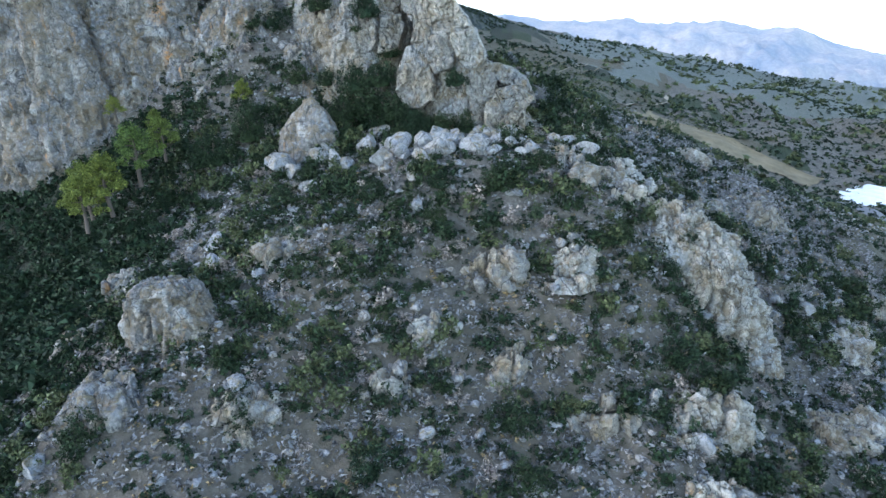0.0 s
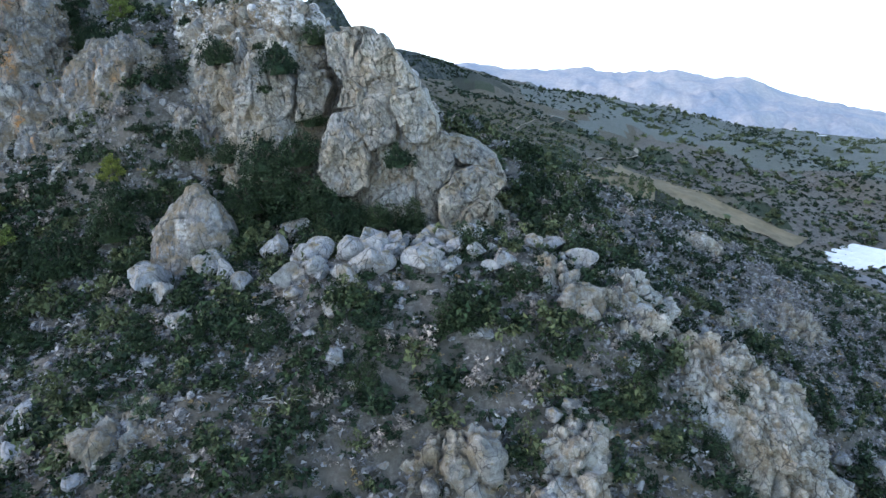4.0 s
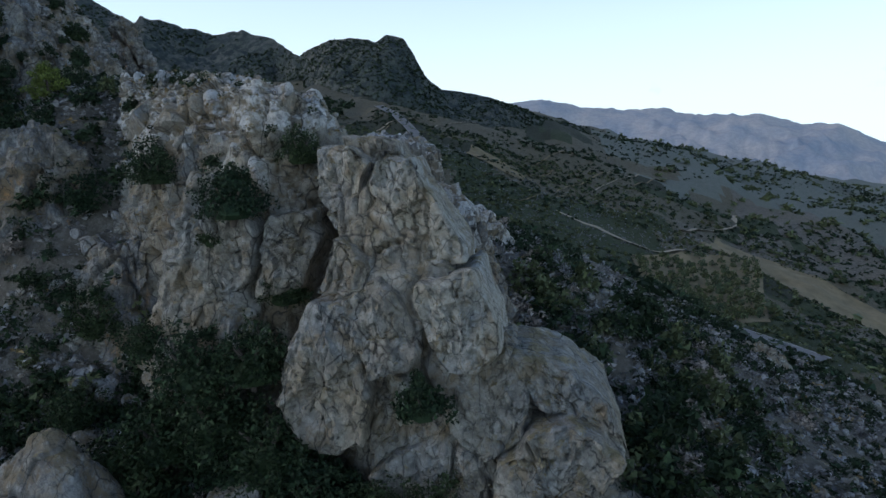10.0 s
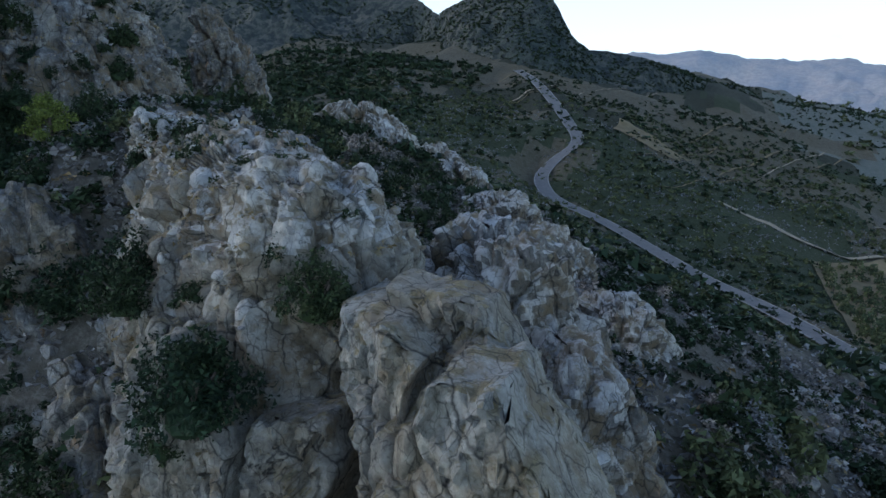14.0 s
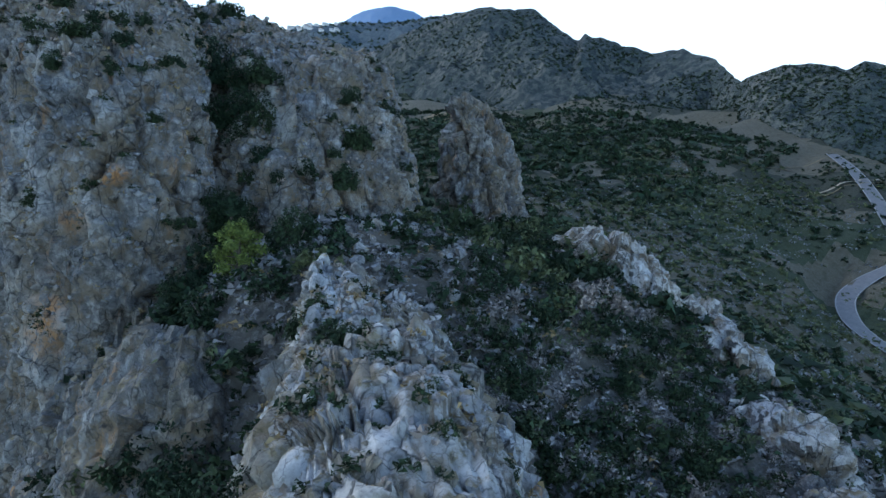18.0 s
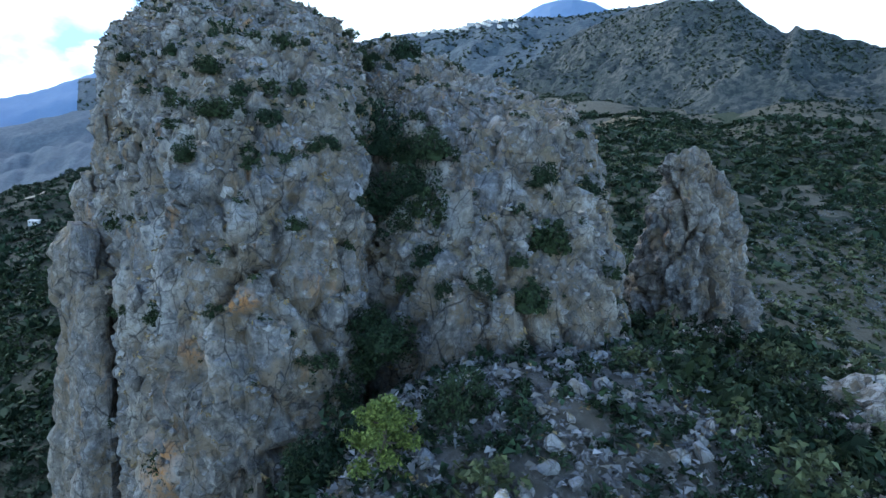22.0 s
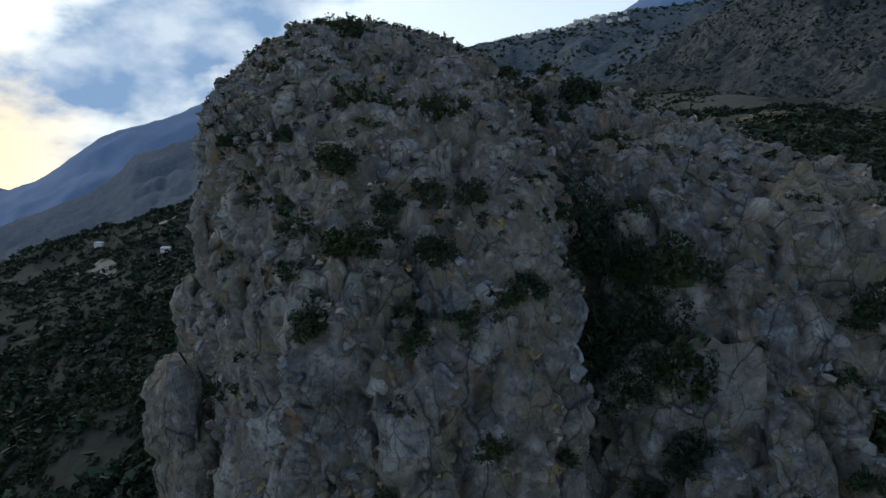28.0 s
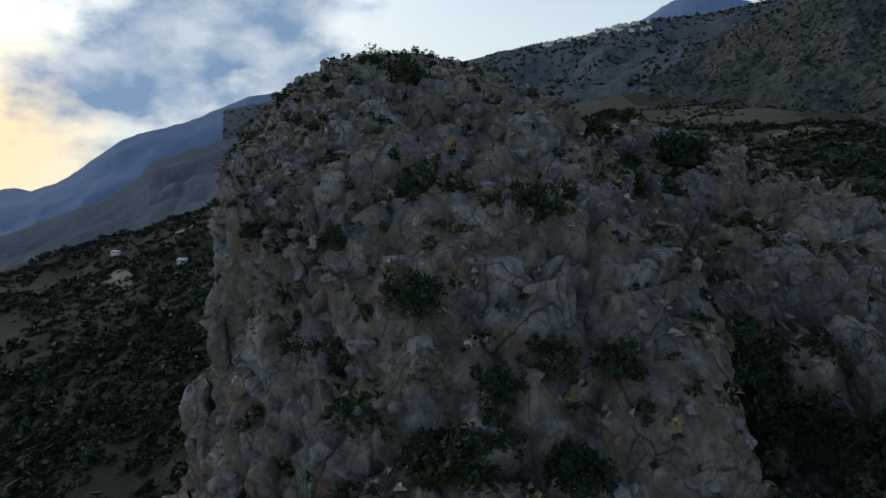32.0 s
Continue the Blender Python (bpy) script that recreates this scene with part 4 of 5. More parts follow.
for x, y, z, r in CLEFT_SHRUBS + FACE_SHRUBS + RIDGE_SHRUBS + SLOPE_SHRUBS:
    plant(int(rnd.choice([9, 10] if r > 2.3 else [0, 1, 2, 3, 4])), x, y, z - 0.3 * r, r * 1.0, rnd.uniform(0.9, 1.15))

# shrubs of the slope and the saddle
count = 0
COVER = []
while count < 1900:
    x, y = rnd.uniform(-62, 72), rnd.uniform(60, 125) if count > 1700 else rnd.uniform(-12, 62)
    n = fractal(np.array([[x * 0.05, y * 0.05, 0.0]]), 3, 77)[0]
    if ((x + 7) / 13) ** 2 + ((y - 44.5) / 5) ** 2 < 1 and rnd.uniform() < 0.8:
        continue
    saddle = -62 < x < -20 and 88 < y < 118
    if n < (-0.6 if saddle else -0.5 if x < 8 else -0.05) + rnd.uniform(-0.3, 0.3):
        continue
    if count % 40:
        COVER.append((x, y, height_at(x, y) - 0.25, 1.0 + 2.0 * rnd.uniform() ** 1.7))
    else:
        plant(int(rnd.choice(9, p=[0.17, 0.16, 0.15, 0.14, 0.12, 0.08, 0.06, 0.06, 0.06])), x, y, height_at(x, y) - 0.25, 1.2 + 2.2 * rnd.uniform() ** 1.7, rnd.uniform(0.65, 0.9))
    count += 1
for i in range(360):
    x, y = ((rnd.uniform(-70, -38), rnd.uniform(99, 124)), (rnd.uniform(-64, -24), rnd.uniform(44, 78)), (rnd.uniform(0, 24), rnd.uniform(58, 96)))[i % 3]
    COVER.append((x, y, height_at(x, y) - 0.3, 1.3 + 2.2 * rnd.uniform()))


def scatter(name, label, category, mat, protos, places, sizes, flat=True):
    """Many small pieces joined into one object."""
    vs, fs, at = [], [], 0
    rng = np.random.default_rng(len(places))
    pick = rng.integers(0, len(protos), len(places))
    for k, (pv, pf) in enumerate(protos):
        m = pick == k
        if not m.any():
            continue
        pl, sz = places[m], sizes[m]
        t = rng.uniform(0, 6.28, len(pl))
        c, s = np.cos(t)[:, None], np.sin(t)[:, None]
        tall = rng.uniform(0.6, 1.1, len(pl))[:, None]
        x = (pv[None, :, 0] * c - pv[None, :, 1] * s) * sz[:, None] + pl[:, :1]
        y = (pv[None, :, 0] * s + pv[None, :, 1] * c) * sz[:, None] + pl[:, 1:2]
        z = pv[None, :, 2] * sz[:, None] * tall + pl[:, 2:3]
        vs.append(np.stack([x, y, z], -1).reshape(-1, 3))
        fs.append((pf[None] + (np.arange(len(pl)) * len(pv))[:, None, None]).reshape(-1, pf.shape[1]) + at)
        at += len(pl) * len(pv)
    ob = new(name, mesh_of(name, np.vstack(vs), np.vstack(fs), [mat], flat=flat))
    tagged(ob, label, category, kind="stuff")
    return ob


def in_field(x, y, corners):
    inside = np.ones(len(x), bool)
    for (ax, ay), (bx, by) in zip(corners, corners[1:] + corners[:1]):
        inside &= (bx - ax) * (y - ay) - (by - ay) * (x - ax) > 0
    return inside


def field_spots(n, x0, x1, y0, y1, seed, keep=None, sink=0.1):
    rng = np.random.default_rng(seed)
    x, y = rng.uniform(x0, x1, n), rng.uniform(y0, y1, n)
    tilled = in_field(x, y, [(34, 208), (72, 232), (96, 322), (33, 280)]) | in_field(x, y, [(68, 318), (138, 258), (158, 285), (84, 348)])
    x, y = x[~tilled], y[~tilled]
    if keep is not None:
        ok = keep(x, y, rng)
        x, y = x[ok], y[ok]
    return np.stack([x, y, ground_height(x, y) - sink], 1)


def patchy(scale, level, seed):
    def f(x, y, rng):
        return fractal(np.stack([x * scale, y * scale, 0 * x], 1), 3, seed) + rng.uniform(-0.35, 0.35, len(x)) > level
    return f


small_bush = [leaf_cloud(8, 5, 0.38, 0.7, 0.75, 200 + i, 0.22) for i in range(4)]
medium_bush = [leaf_cloud(14, 10, 0.34, 0.75, 0.8, 260 + i, 0.11) for i in range(4)]
grey_bush = [leaf_cloud(5, 3, 0.42, 0.72, 0.5, 210 + i, 0.27) for i in range(4)]
far_bush = [leaf_cloud(4, 3, 0.45, 0.62, 0.75, 220 + i, 0.46) for i in range(4)]
COVER = np.array(COVER)
full_bush = [leaf_cloud(26, 13, 0.28, 0.85, 0.9, 240 + i, 0.11) for i in range(4)]
scatter("slope_bushes", "rounded dark green bushes over the stony slope", "scrub", LEAF, full_bush, COVER[::4, :3], COVER[::4, 3])
scatter("slope_bushes", "rounded dark green bushes over the stony slope", "scrub", LEAF, full_bush, COVER[1::4, :3], COVER[1::4, 3])
scatter("slope_bushes", "rounded olive green bushes over the stony slope", "scrub", LEAF_OLIVE, full_bush, COVER[2::4, :3], COVER[2::4, 3])
scatter("slope_bushes", "twiggy grey bushes over the stony slope", "scrub", LEAF_GREY, full_bush, COVER[3::4, :3], 0.7 * COVER[3::4, 3])
p = np.vstack([ledge_spots("rock_tower", 40, 0.2, 81, 5, 34, lambda q: q[:, 0] > -84), ledge_spots("rock_tower", 50, 0.4, 82, 34, 52), ledge_spots("rock_buttress", 130, 0.2, 83, 12, 50), ledge_spots("rock_fin", 16, 0.4, 84, 4, 50)])
scatter("ledge_bushes", "rounded dark bushes rooted in the cracks of the rock", "scrub", LEAF, full_bush, p - (0, 0, 0.3), np.random.default_rng(81).uniform(0.6, 1.35, len(p)))
p = np.vstack([ledge_spots("rock_tower", 1300, 0.35, 51, 15, 52), ledge_spots("rock_tower", 1300, 0.4, 52, 33, 52), ledge_spots("rock_buttress", 1300, 0.35, 53, 10, 50), ledge_spots("rock_fin", 200, 0.5, 54, 4, 50)])
scatter("ledge_scrub", "small dark bushes and dry tufts on the rock ledges", "scrub", LEAF, small_bush, p[::2] - (0, 0, 0.1), np.random.default_rng(51).uniform(0.25, 0.8, len(p[::2])))
scatter("ledge_scrub", "dry grey tufts on the rock ledges", "scrub", LEAF_GREY, grey_bush, p[1::2] - (0, 0, 0.1), np.random.default_rng(52).uniform(0.25, 0.8, len(p[1::2])))
p = field_spots(11000, -75, 95, -25, 125, 1, patchy(0.09, -0.5, 77))
scatter("low_scrub", "low dark green scrub over the slope", "scrub", LEAF, small_bush, p, np.random.default_rng(1).uniform(0.5, 1.5, len(p)))
p = field_spots(30000, -75, 80, -25, 120, 2, patchy(0.06, -0.75, 78))
scatter("dry_scrub", "low grey dry thorny scrub over the slope", "scrub", LEAF_GREY, grey_bush, p, np.random.default_rng(2).uniform(0.5, 1.3, len(p)))
p = field_spots(40000, -640, 280, 110, 680, 3, patchy(0.014, -0.22, 79))
scatter("far_scrub", "dark bushes dotted over the far slopes", "scrub", LEAF, far_bush, p, np.random.default_rng(3).uniform(0.7, 2.2, len(p)))
p = field_spots(24000, -330, 120, 118, 380, 17, patchy(0.03, -0.3, 87))
scatter("hill_scrub", "low olive green scrub over the hillside", "scrub", LEAF_OLIVE, far_bush, p, np.random.default_rng(17).uniform(0.5, 1.6, len(p)))
p = field_spots(9000, -150, 75, 118, 340, 18, patchy(0.03, -0.6, 88))
scatter("dry_hill_scrub", "low grey scrub over the hillside", "scrub", LEAF_GREY, grey_bush, p, np.random.default_rng(18).uniform(0.5, 1.4, len(p)))
p = field_spots(26000, -900, -120, -250, 420, 4, patchy(0.012, -0.45, 80))
scatter("far_trees", "olive trees and bushes over the western valley", "scrub", LEAF, far_bush, p, np.random.default_rng(4).uniform(1.4, 4.2, len(p)))
p = field_spots(6500, -340, -112, -140, 170, 14, patchy(0.03, -0.4, 84))
close = (p[:, 0] > -165) & (np.random.default_rng(15).uniform(size=len(p)) < 0.55)
scatter("gully_trees", "dense dark trees and bushes on the shaded slope below the tower", "scrub", LEAF, small_bush, p[p[:, 0] <= -165], np.random.default_rng(14).uniform(1.2, 3.8, int((p[:, 0] <= -165).sum())))
scatter("gully_trees", "rounded dark trees crowding the gully below the tower", "scrub", LEAF, medium_bush, p[close], np.random.default_rng(16).uniform(1.2, 3.0, int(close.sum())))
p = field_spots(4200, -190, -52, -70, 66, 6, patchy(0.03, -0.5, 82))
p = np.vstack([p, field_spots(3200, -125, -58, 10, 66, 19)])
scatter("valley_bushes", "dense dark bushes in the shaded gully below the tower", "scrub", LEAF, small_bush, p, np.random.default_rng(8).uniform(0.8, 2.6, len(p)))
p = field_spots(7000, 60, 1100, 230, 1500, 7, patchy(0.004, -0.2, 83))
scatter("far_groves", "dark groves and hedges over the eastern valley", "scrub", LEAF_OLIVE, far_bush, p, np.random.default_rng(9).uniform(1.8, 5.0, len(p)))
p = field_spots(2000, -80, -16, 86, 126, 5, lambda x, y, r: patchy(0.05, -0.35, 81)(x, y, r) & ((x > -43) | (y > 101)))
# scrub over the mountainsides
for slope, words, count, low, high, rows, sd in ((DOME_SLOPE, "dark bushes dotted over the rocky hill", 13000, 0.8, 2.0, 47, 61), (VILLAGE_SLOPE, "dark trees dotted over the village mountain", 7000, 1.8, 4.2, 36, 62)):
    rng = np.random.default_rng(sd)
    a, b = rng.uniform(0, slope.shape[0] - 2, count), rng.uniform(2, rows, count)
    i, j = a.astype(int), b.astype(int)
    fa, fb = (a - i)[:, None], (b - j)[:, None]
    spots = slope[i, j] * (1 - fa) * (1 - fb) + slope[i + 1, j] * fa * (1 - fb) + slope[i, j + 1] * (1 - fa) * fb + slope[i + 1, j + 1] * fa * fb
    spots = spots[fractal(spots * 0.02, 3, sd) > rng.uniform(-0.6, 0.3, count)]
    scatter("mountain_scrub", words, "scrub", LEAF, far_bush, spots, rng.uniform(low, high, len(spots)) * np.clip(np.hypot(spots[:, 0], spots[:, 1]) / 620, 0.7, 1.25))
p0 = np.vstack([ledge_spots("rock_tower", 1500, -0.05, 71, 5, 52), ledge_spots("rock_buttress", 1000, 0.0, 72, 8, 50), ledge_spots("rock_fin", 250, 0.3, 73, 2, 50), ledge_spots("rock_spire", 80, 0.2, 74, -20, 50)])
scatter("dry_grass", "tufts of straw-coloured dry grass in the rock joints", "grass", LEAF_STRAW, grey_bush, p0 - (0, 0, 0.1), np.random.default_rng(71).uniform(0.25, 0.7, len(p0)))
p0 = field_spots(3000, -66, 70, -10, 118, 75, patchy(0.08, -0.1, 92))
scatter("dry_grass", "tufts of straw-coloured dry grass on the slope", "grass", LEAF_STRAW, grey_bush, p0, np.random.default_rng(75).uniform(0.4, 1.0, len(p0)))
kind = np.random.default_rng(55).choice(3, len(p), p=[0.45, 0.3, 0.25])
for k, (mat, words) in enumerate(((LEAF, "dense dark evergreen thicket filling the saddle"), (LEAF_OLIVE, "olive green thicket filling the saddle"), (LEAF_GREY, "grey twiggy dry thicket in the saddle"))):
    scatter("thicket", words, "scrub", mat, medium_bush, p[kind == k], np.random.default_rng(5 + k).uniform(0.6, 1.6, int((kind == k).sum())))


# ---- loose stones and boulders ----
def stone_shape(seed, cuts=9, level=2):
    bm = bmesh.new()
    bmesh.ops.create_icosphere(bm, subdivisions=level, radius=1.0)
    rng = np.random.default_rng(seed)
    v = np.array([tuple(x.co) for x in bm.verts])
    f = np.array([[w.index for w in x.verts] for x in bm.faces])
    bm.free()
    for _ in range(cuts):
        n = rng.normal(size=3)
        n /= np.linalg.norm(n)
        h = rng.uniform(0.45, 0.8)
        over = np.maximum(v @ n - h, 0)
        v = v - over[:, None] * n
    v *= rng.uniform(0.75, 1.15, 3)
    v[:, 2] *= 0.8
    v += 0.05 * np.stack([fractal(v * 2.3, 2, seed), fractal(v * 2.3, 2, seed + 1), fractal(v * 2.3, 2, seed + 2)], 1)
    return v, f


BOULDERS = []
for i in range(8):
    v, f = stone_shape(300 + i, 9, 3)
    BOULDERS.append(tagged(new("boulder", mesh_of("boulder", v, f, [STONE], flat=True)), "angular pale grey limestone boulder on the slope", "boulder", "boulders on the hillside"))
boulder_used = [0] * 8


def boulder(x, y, size, z=None, sink=0.35):
    k = int(rnd.integers(0, 8))
    z = height_at(x, y) if z is None else z
    m = Matrix.Translation((x, y, z + size * (0.7 - sink))) @ Euler((rnd.uniform(-0.4, 0.4), rnd.uniform(-0.4, 0.4), rnd.uniform(0, 6.28))).to_matrix().to_4x4() @ Matrix.Diagonal((size, size * rnd.uniform(0.75, 1.1), size * rnd.uniform(0.7, 1.1), 1))
    if boulder_used[k]:
        copy_thing(BOULDERS[k], Matrix.Identity(4)).matrix_basis = m
    else:
        BOULDERS[k].matrix_basis = m
    boulder_used[k] += 1


# the boulder field under the spire, the scree gully beside it, and single blocks lower down
for i in range(60):
    boulder(rnd.normal(-7, 7.0), rnd.normal(44.5, 2.8), rnd.uniform(0.8, 2.3), sink=0.2)
for x, y, size in ((-29, 48.5, 2.6), (-26.5, 46, 2.0), (-35.5, 45.5, 2.7), (-33, 43, 1.7), (-24, 43.5, 1.6), (-38.5, 48, 1.8)):
    boulder(x, y, size, sink=0.1)
for i in range(64):
    t = rnd.uniform(0, 1)
    boulder(-33 - 8 * t + rnd.normal(0, 1.6), 55 + 15 * t + rnd.normal(0, 1.4), rnd.uniform(0.5, 1.4))
done = 0
LOOSE = []
while done < 260:
    x, y = rnd.uniform(-58, 62), rnd.uniform(-4, 60)
    if fractal(np.array([[x * 0.08, y * 0.08, 5.0]]), 3, 91)[0] > rnd.uniform(-0.5, 0.5):
        if done < 90:
            boulder(x, y, 0.6 + 1.6 * rnd.uniform() ** 2, sink=0.5)
        else:
            LOOSE.append((x, y, height_at(x, y), 0.5 + 1.1 * rnd.uniform() ** 2))
        done += 1
LOOSE = np.array(LOOSE)
scatter("bedrock_lumps", "pale limestone blocks half sunk in the slope", "stones", STONE, [stone_shape(390 + i, 12, 3) for i in range(4)], LOOSE[:, :3], LOOSE[:, 3])
# the stony apron below the buttress
for i in range(46):
    boulder(rnd.uniform(-62, -45), rnd.uniform(84, 101), 0.3 + 0.6 * rnd.uniform() ** 2, sink=0.3)
for i in range(40):
    boulder(rnd.uniform(-5, 32), rnd.uniform(45, 75), rnd.uniform(0.45, 1.1))
for x, y, z in np.vstack([ledge_spots("rock_buttress", 24, 0.35, 21, 8, 30), ledge_spots("rock_fin", 22, 0.4, 22, 6, 30)]):
    boulder(x, y, rnd.uniform(0.35, 0.8), z)
# joint-bounded blocks standing proud of the crags
BLOCKS = []
for i in range(10):
    v, f = stone_shape(360 + i, 11, 2)
    for mat in (ROCK, ROCK_WARM, ROCK_PALE):
        BLOCKS.append(mesh_of("block", v, f, [mat]))


def blocks_on(ob, count, small, large, seed, low=-0.3, high=0.9, zmin=-99, warm=0):
    q, n = ROCK_FACES[ob.name]
    rng = np.random.default_rng(seed)
    ids = np.nonzero((n[:, 2] > low) & (n[:, 2] < high) & (q[:, 2] > zmin))[0]
    for i in rng.choice(ids, min(count, len(ids)), replace=False):
        part = new("block", BLOCKS[3 * int(rng.integers(0, 10)) + warm])
        part.parent = ob
        size = small + (large - small) * rng.uniform() ** 2
        turn = Euler((rng.uniform(-0.25, 0.25), rng.uniform(-0.25, 0.25), rng.uniform(0, 6.28))).to_matrix().to_4x4()
        place = Vector(q[i]) - Vector(n[i]) * size * 0.2
        part.matrix_basis = Matrix.Translation(place) @ turn @ Matrix.Diagonal((size * rng.uniform(0.7, 1.1), size * rng.uniform(0.6, 1.0), size * rng.uniform(0.9, 1.7), 1))


blocks_on(TOWER, 220, 0.4, 1.5, 1, high=0.6, zmin=5)
blocks_on(TOWER, 70, 0.3, 0.9, 31, zmin=5, high=0.6, warm=2)
blocks_on(BUTTRESS, 170, 0.4, 1.6, 2, zmin=10, high=0.7)
blocks_on(BUTTRESS, 110, 0.3, 1.2, 32, zmin=8, high=0.8, warm=2)
blocks_on(SPIRE, 34, 0.4, 1.2, 3, zmin=-20, warm=1)
blocks_on(FIN, 180, 0.35, 1.1, 4, 0.15, 1.0, 4, 2)
blocks_on(FIN, 30, 0.7, 2.0, 14, -0.3, 0.3, -4, 1)
blocks_on(KNOB, 26, 0.5, 1.8, 5, zmin=-14, warm=1)
blocks_on(PINNACLE, 30, 0.5, 1.6, 6, zmin=9)
for ob in [o for o in scene.objects if o.name.startswith(("rock_outcrop", "rock_rib"))]:
    blocks_on(ob, 12, 0.4, 1.4, len(ob.name) + ord(ob.name[-1]), zmin=-60)
pebbles = [stone_shape(330 + i, 7, 1) for i in range(6)]
p = field_spots(15000, -75, 105, -25, 130, 11, lambda x, y, r: patchy(0.07, -0.3, 90)(x, y, r) & ((x < -46) | (x > -20) | (y < 86) | (r.uniform(0, 1, len(x)) < 0.25)), 0.0)
scatter("stones", "pale angular limestone rubble strewn over the slope", "stones", STONE, pebbles, p, np.random.default_rng(6).uniform(0.3, 0.95, len(p)) ** 2)
for name, count, low, sd in (("rock_tower", 2000, 5, 41), ("rock_tower", 1300, 5, 46), ("rock_buttress", 1200, 8, 42), ("rock_buttress", 1200, 8, 47), ("rock_fin", 900, -2, 43), ("rock_spire", 500, -20, 44)):
    p = ledge_spots(name, count, -0.1, sd, low, 52)
    scatter("rock_lumps", "small weathered lumps and knobs over the rock face", "rock", (ROCK if sd < 43 else ROCK_WARM) if sd % 10 < 5 else STONE, [stone_shape(340 + i, 7, 1) for i in range(4)], p - (0, 0, 0.1), np.random.default_rng(sd).uniform(0.4, 0.85, len(p)) ** 2)
p = np.vstack([ledge_spots("rock_tower", 1800, 0.2, 31, 5, 52), ledge_spots("rock_buttress", 1500, 0.25, 32, 5, 45), ledge_spots("rock_fin", 500, 0.35, 33, 0, 30)])
scatter("stones", "loose pale stones on the ledges", "stones", STONE, pebbles, p, np.random.default_rng(7).uniform(0.14, 0.5, len(p)))


# the great joint-bounded blocks of the spire and of the knob beside it: each one an outline across (x, z), cut back into the rock
def slab(owner, y, outline, depth=6.0, lean=0.2, skew=0.0, seed=0, mat=ROCK_WARM, gap=0.09):
    """A block with an uneven rounded front at y. lean: how far its front goes back for each metre of height; skew: the same for each metre of x."""
    c = np.array(outline, float)
    mid = c.mean(0)
    close = np.vstack([c, c[:1]])
    run = np.r_[0, np.cumsum(np.hypot(*np.diff(close, axis=0).T))]
    n = max(36, int(run[-1] / 0.3))
    ring = np.stack([np.interp(np.linspace(0, run[-1], n, endpoint=False), run, close[:, k]) for k in (0, 1)], 1)
    ring = 0.5 * ring + 0.25 * (np.roll(ring, 1, 0) + np.roll(ring, -1, 0))
    ring = ring + 0.22 * np.stack([fractal(np.c_[ring * 0.6, 0 * ring[:, :1]], 3, seed + 11), fractal(np.c_[ring * 0.6, 0 * ring[:, :1]], 3, seed + 12)], 1)
    out = ring - mid
    size = np.linalg.norm(out, axis=1, keepdims=True)
    out = out / size
    size = size - gap
    rows = []
    for k, back in [(k, 0.0) for k in np.linspace(0.03, 0.88, 15)] + [(0.93, 0.05), (0.97, 0.16), (1.0, 0.45)] + [(1.0, b) for b in np.arange(0.9, depth, 0.4)] + [(0.9, depth)]:
        xz = mid + out * size * k
        rows.append(np.stack([xz[:, 0], y + back + lean * (xz[:, 1] - mid[1]) + skew * (xz[:, 0] - mid[0]), xz[:, 1]], 1))
    q = np.stack(rows, 1).reshape(-1, 3)
    near, second, ident, tilt = cells(q * (0.5, 0.5, 0.32), seed + 71)
    fine_near, fine_second, fine_ident, fine_tilt = cells(q * (1.3, 1.3, 0.9), seed + 75)
    push = (ident - 0.5) * 0.7 + tilt * 1.1 - 0.5 * (1 - smooth(0.0, 0.07, second - near)) * smooth(-0.1, 0.4, fractal(q * 0.3, 2, seed)) + 0.2 * fractal(q * 0.7, 4, seed + 3)
    push = push + (fine_ident - 0.5) * 0.22 + fine_tilt * 0.4 - 0.26 * (1 - smooth(0.0, 0.12, fine_second - fine_near))
    q[:, 1] -= push
    q[:, 0] += 0.14 * fractal(q * 0.8, 3, seed + 5)
    q[:, 2] += 0.14 * fractal(q * 0.8, 3, seed + 7)
    me = mesh_of("block", q, grid_faces(n, len(rows), True)[:, ::-1], [mat])
    me.set_sharp_from_angle(angle=radians(30))
    ob = new("block", me)
    ob.parent = owner
    return ob


slab(SPIRE, 64.3, [(-16.4, 7.3), (-12.8, 7.7), (-10.9, 6.4), (-11.7, 3.9), (-9.5, 0.8), (-11.8, 0.0), (-14.3, 0.9), (-16.1, 3.5)], 5, 0.1, -0.55, 1, ROCK_PALE_WARM)
slab(SPIRE, 61.0, [(-10.0, 6.3), (-7.3, 6.6), (-5.9, 4.0), (-3.5, 0.5), (-2.9, -1.2), (-6.0, -2.0), (-7.8, 0.2), (-8.5, 1.2), (-10.8, 4.0)], 6, 0.15, -0.2, 2, ROCK_PALE_WARM)
slab(SPIRE, 59.0, [(-12.5, 1.1), (-10.1, -0.6), (-10.0, -2.0), (-11.4, -3.1), (-14.0, -2.8), (-13.5, -0.8)], 4, 0.25, -0.2, 3)
slab(SPIRE, 57.2, [(-12.5, -3.5), (-9.0, -1.5), (-7.2, -3.3), (-6.1, -6.5), (-6.9, -7.9), (-9.8, -8.9), (-10.6, -7.2), (-12.1, -5.3)], 6, 0.2, -0.1, 4)
slab(SPIRE, 57.6, [(-6.8, -2.0), (-2.5, -1.0), (-1.3, -4.2), (-0.4, -6.9), (-2.1, -8.3), (-4.6, -8.2), (-6.1, -5.4)], 7, 0.2, 0.2, 5, ROCK_PALE_WARM)
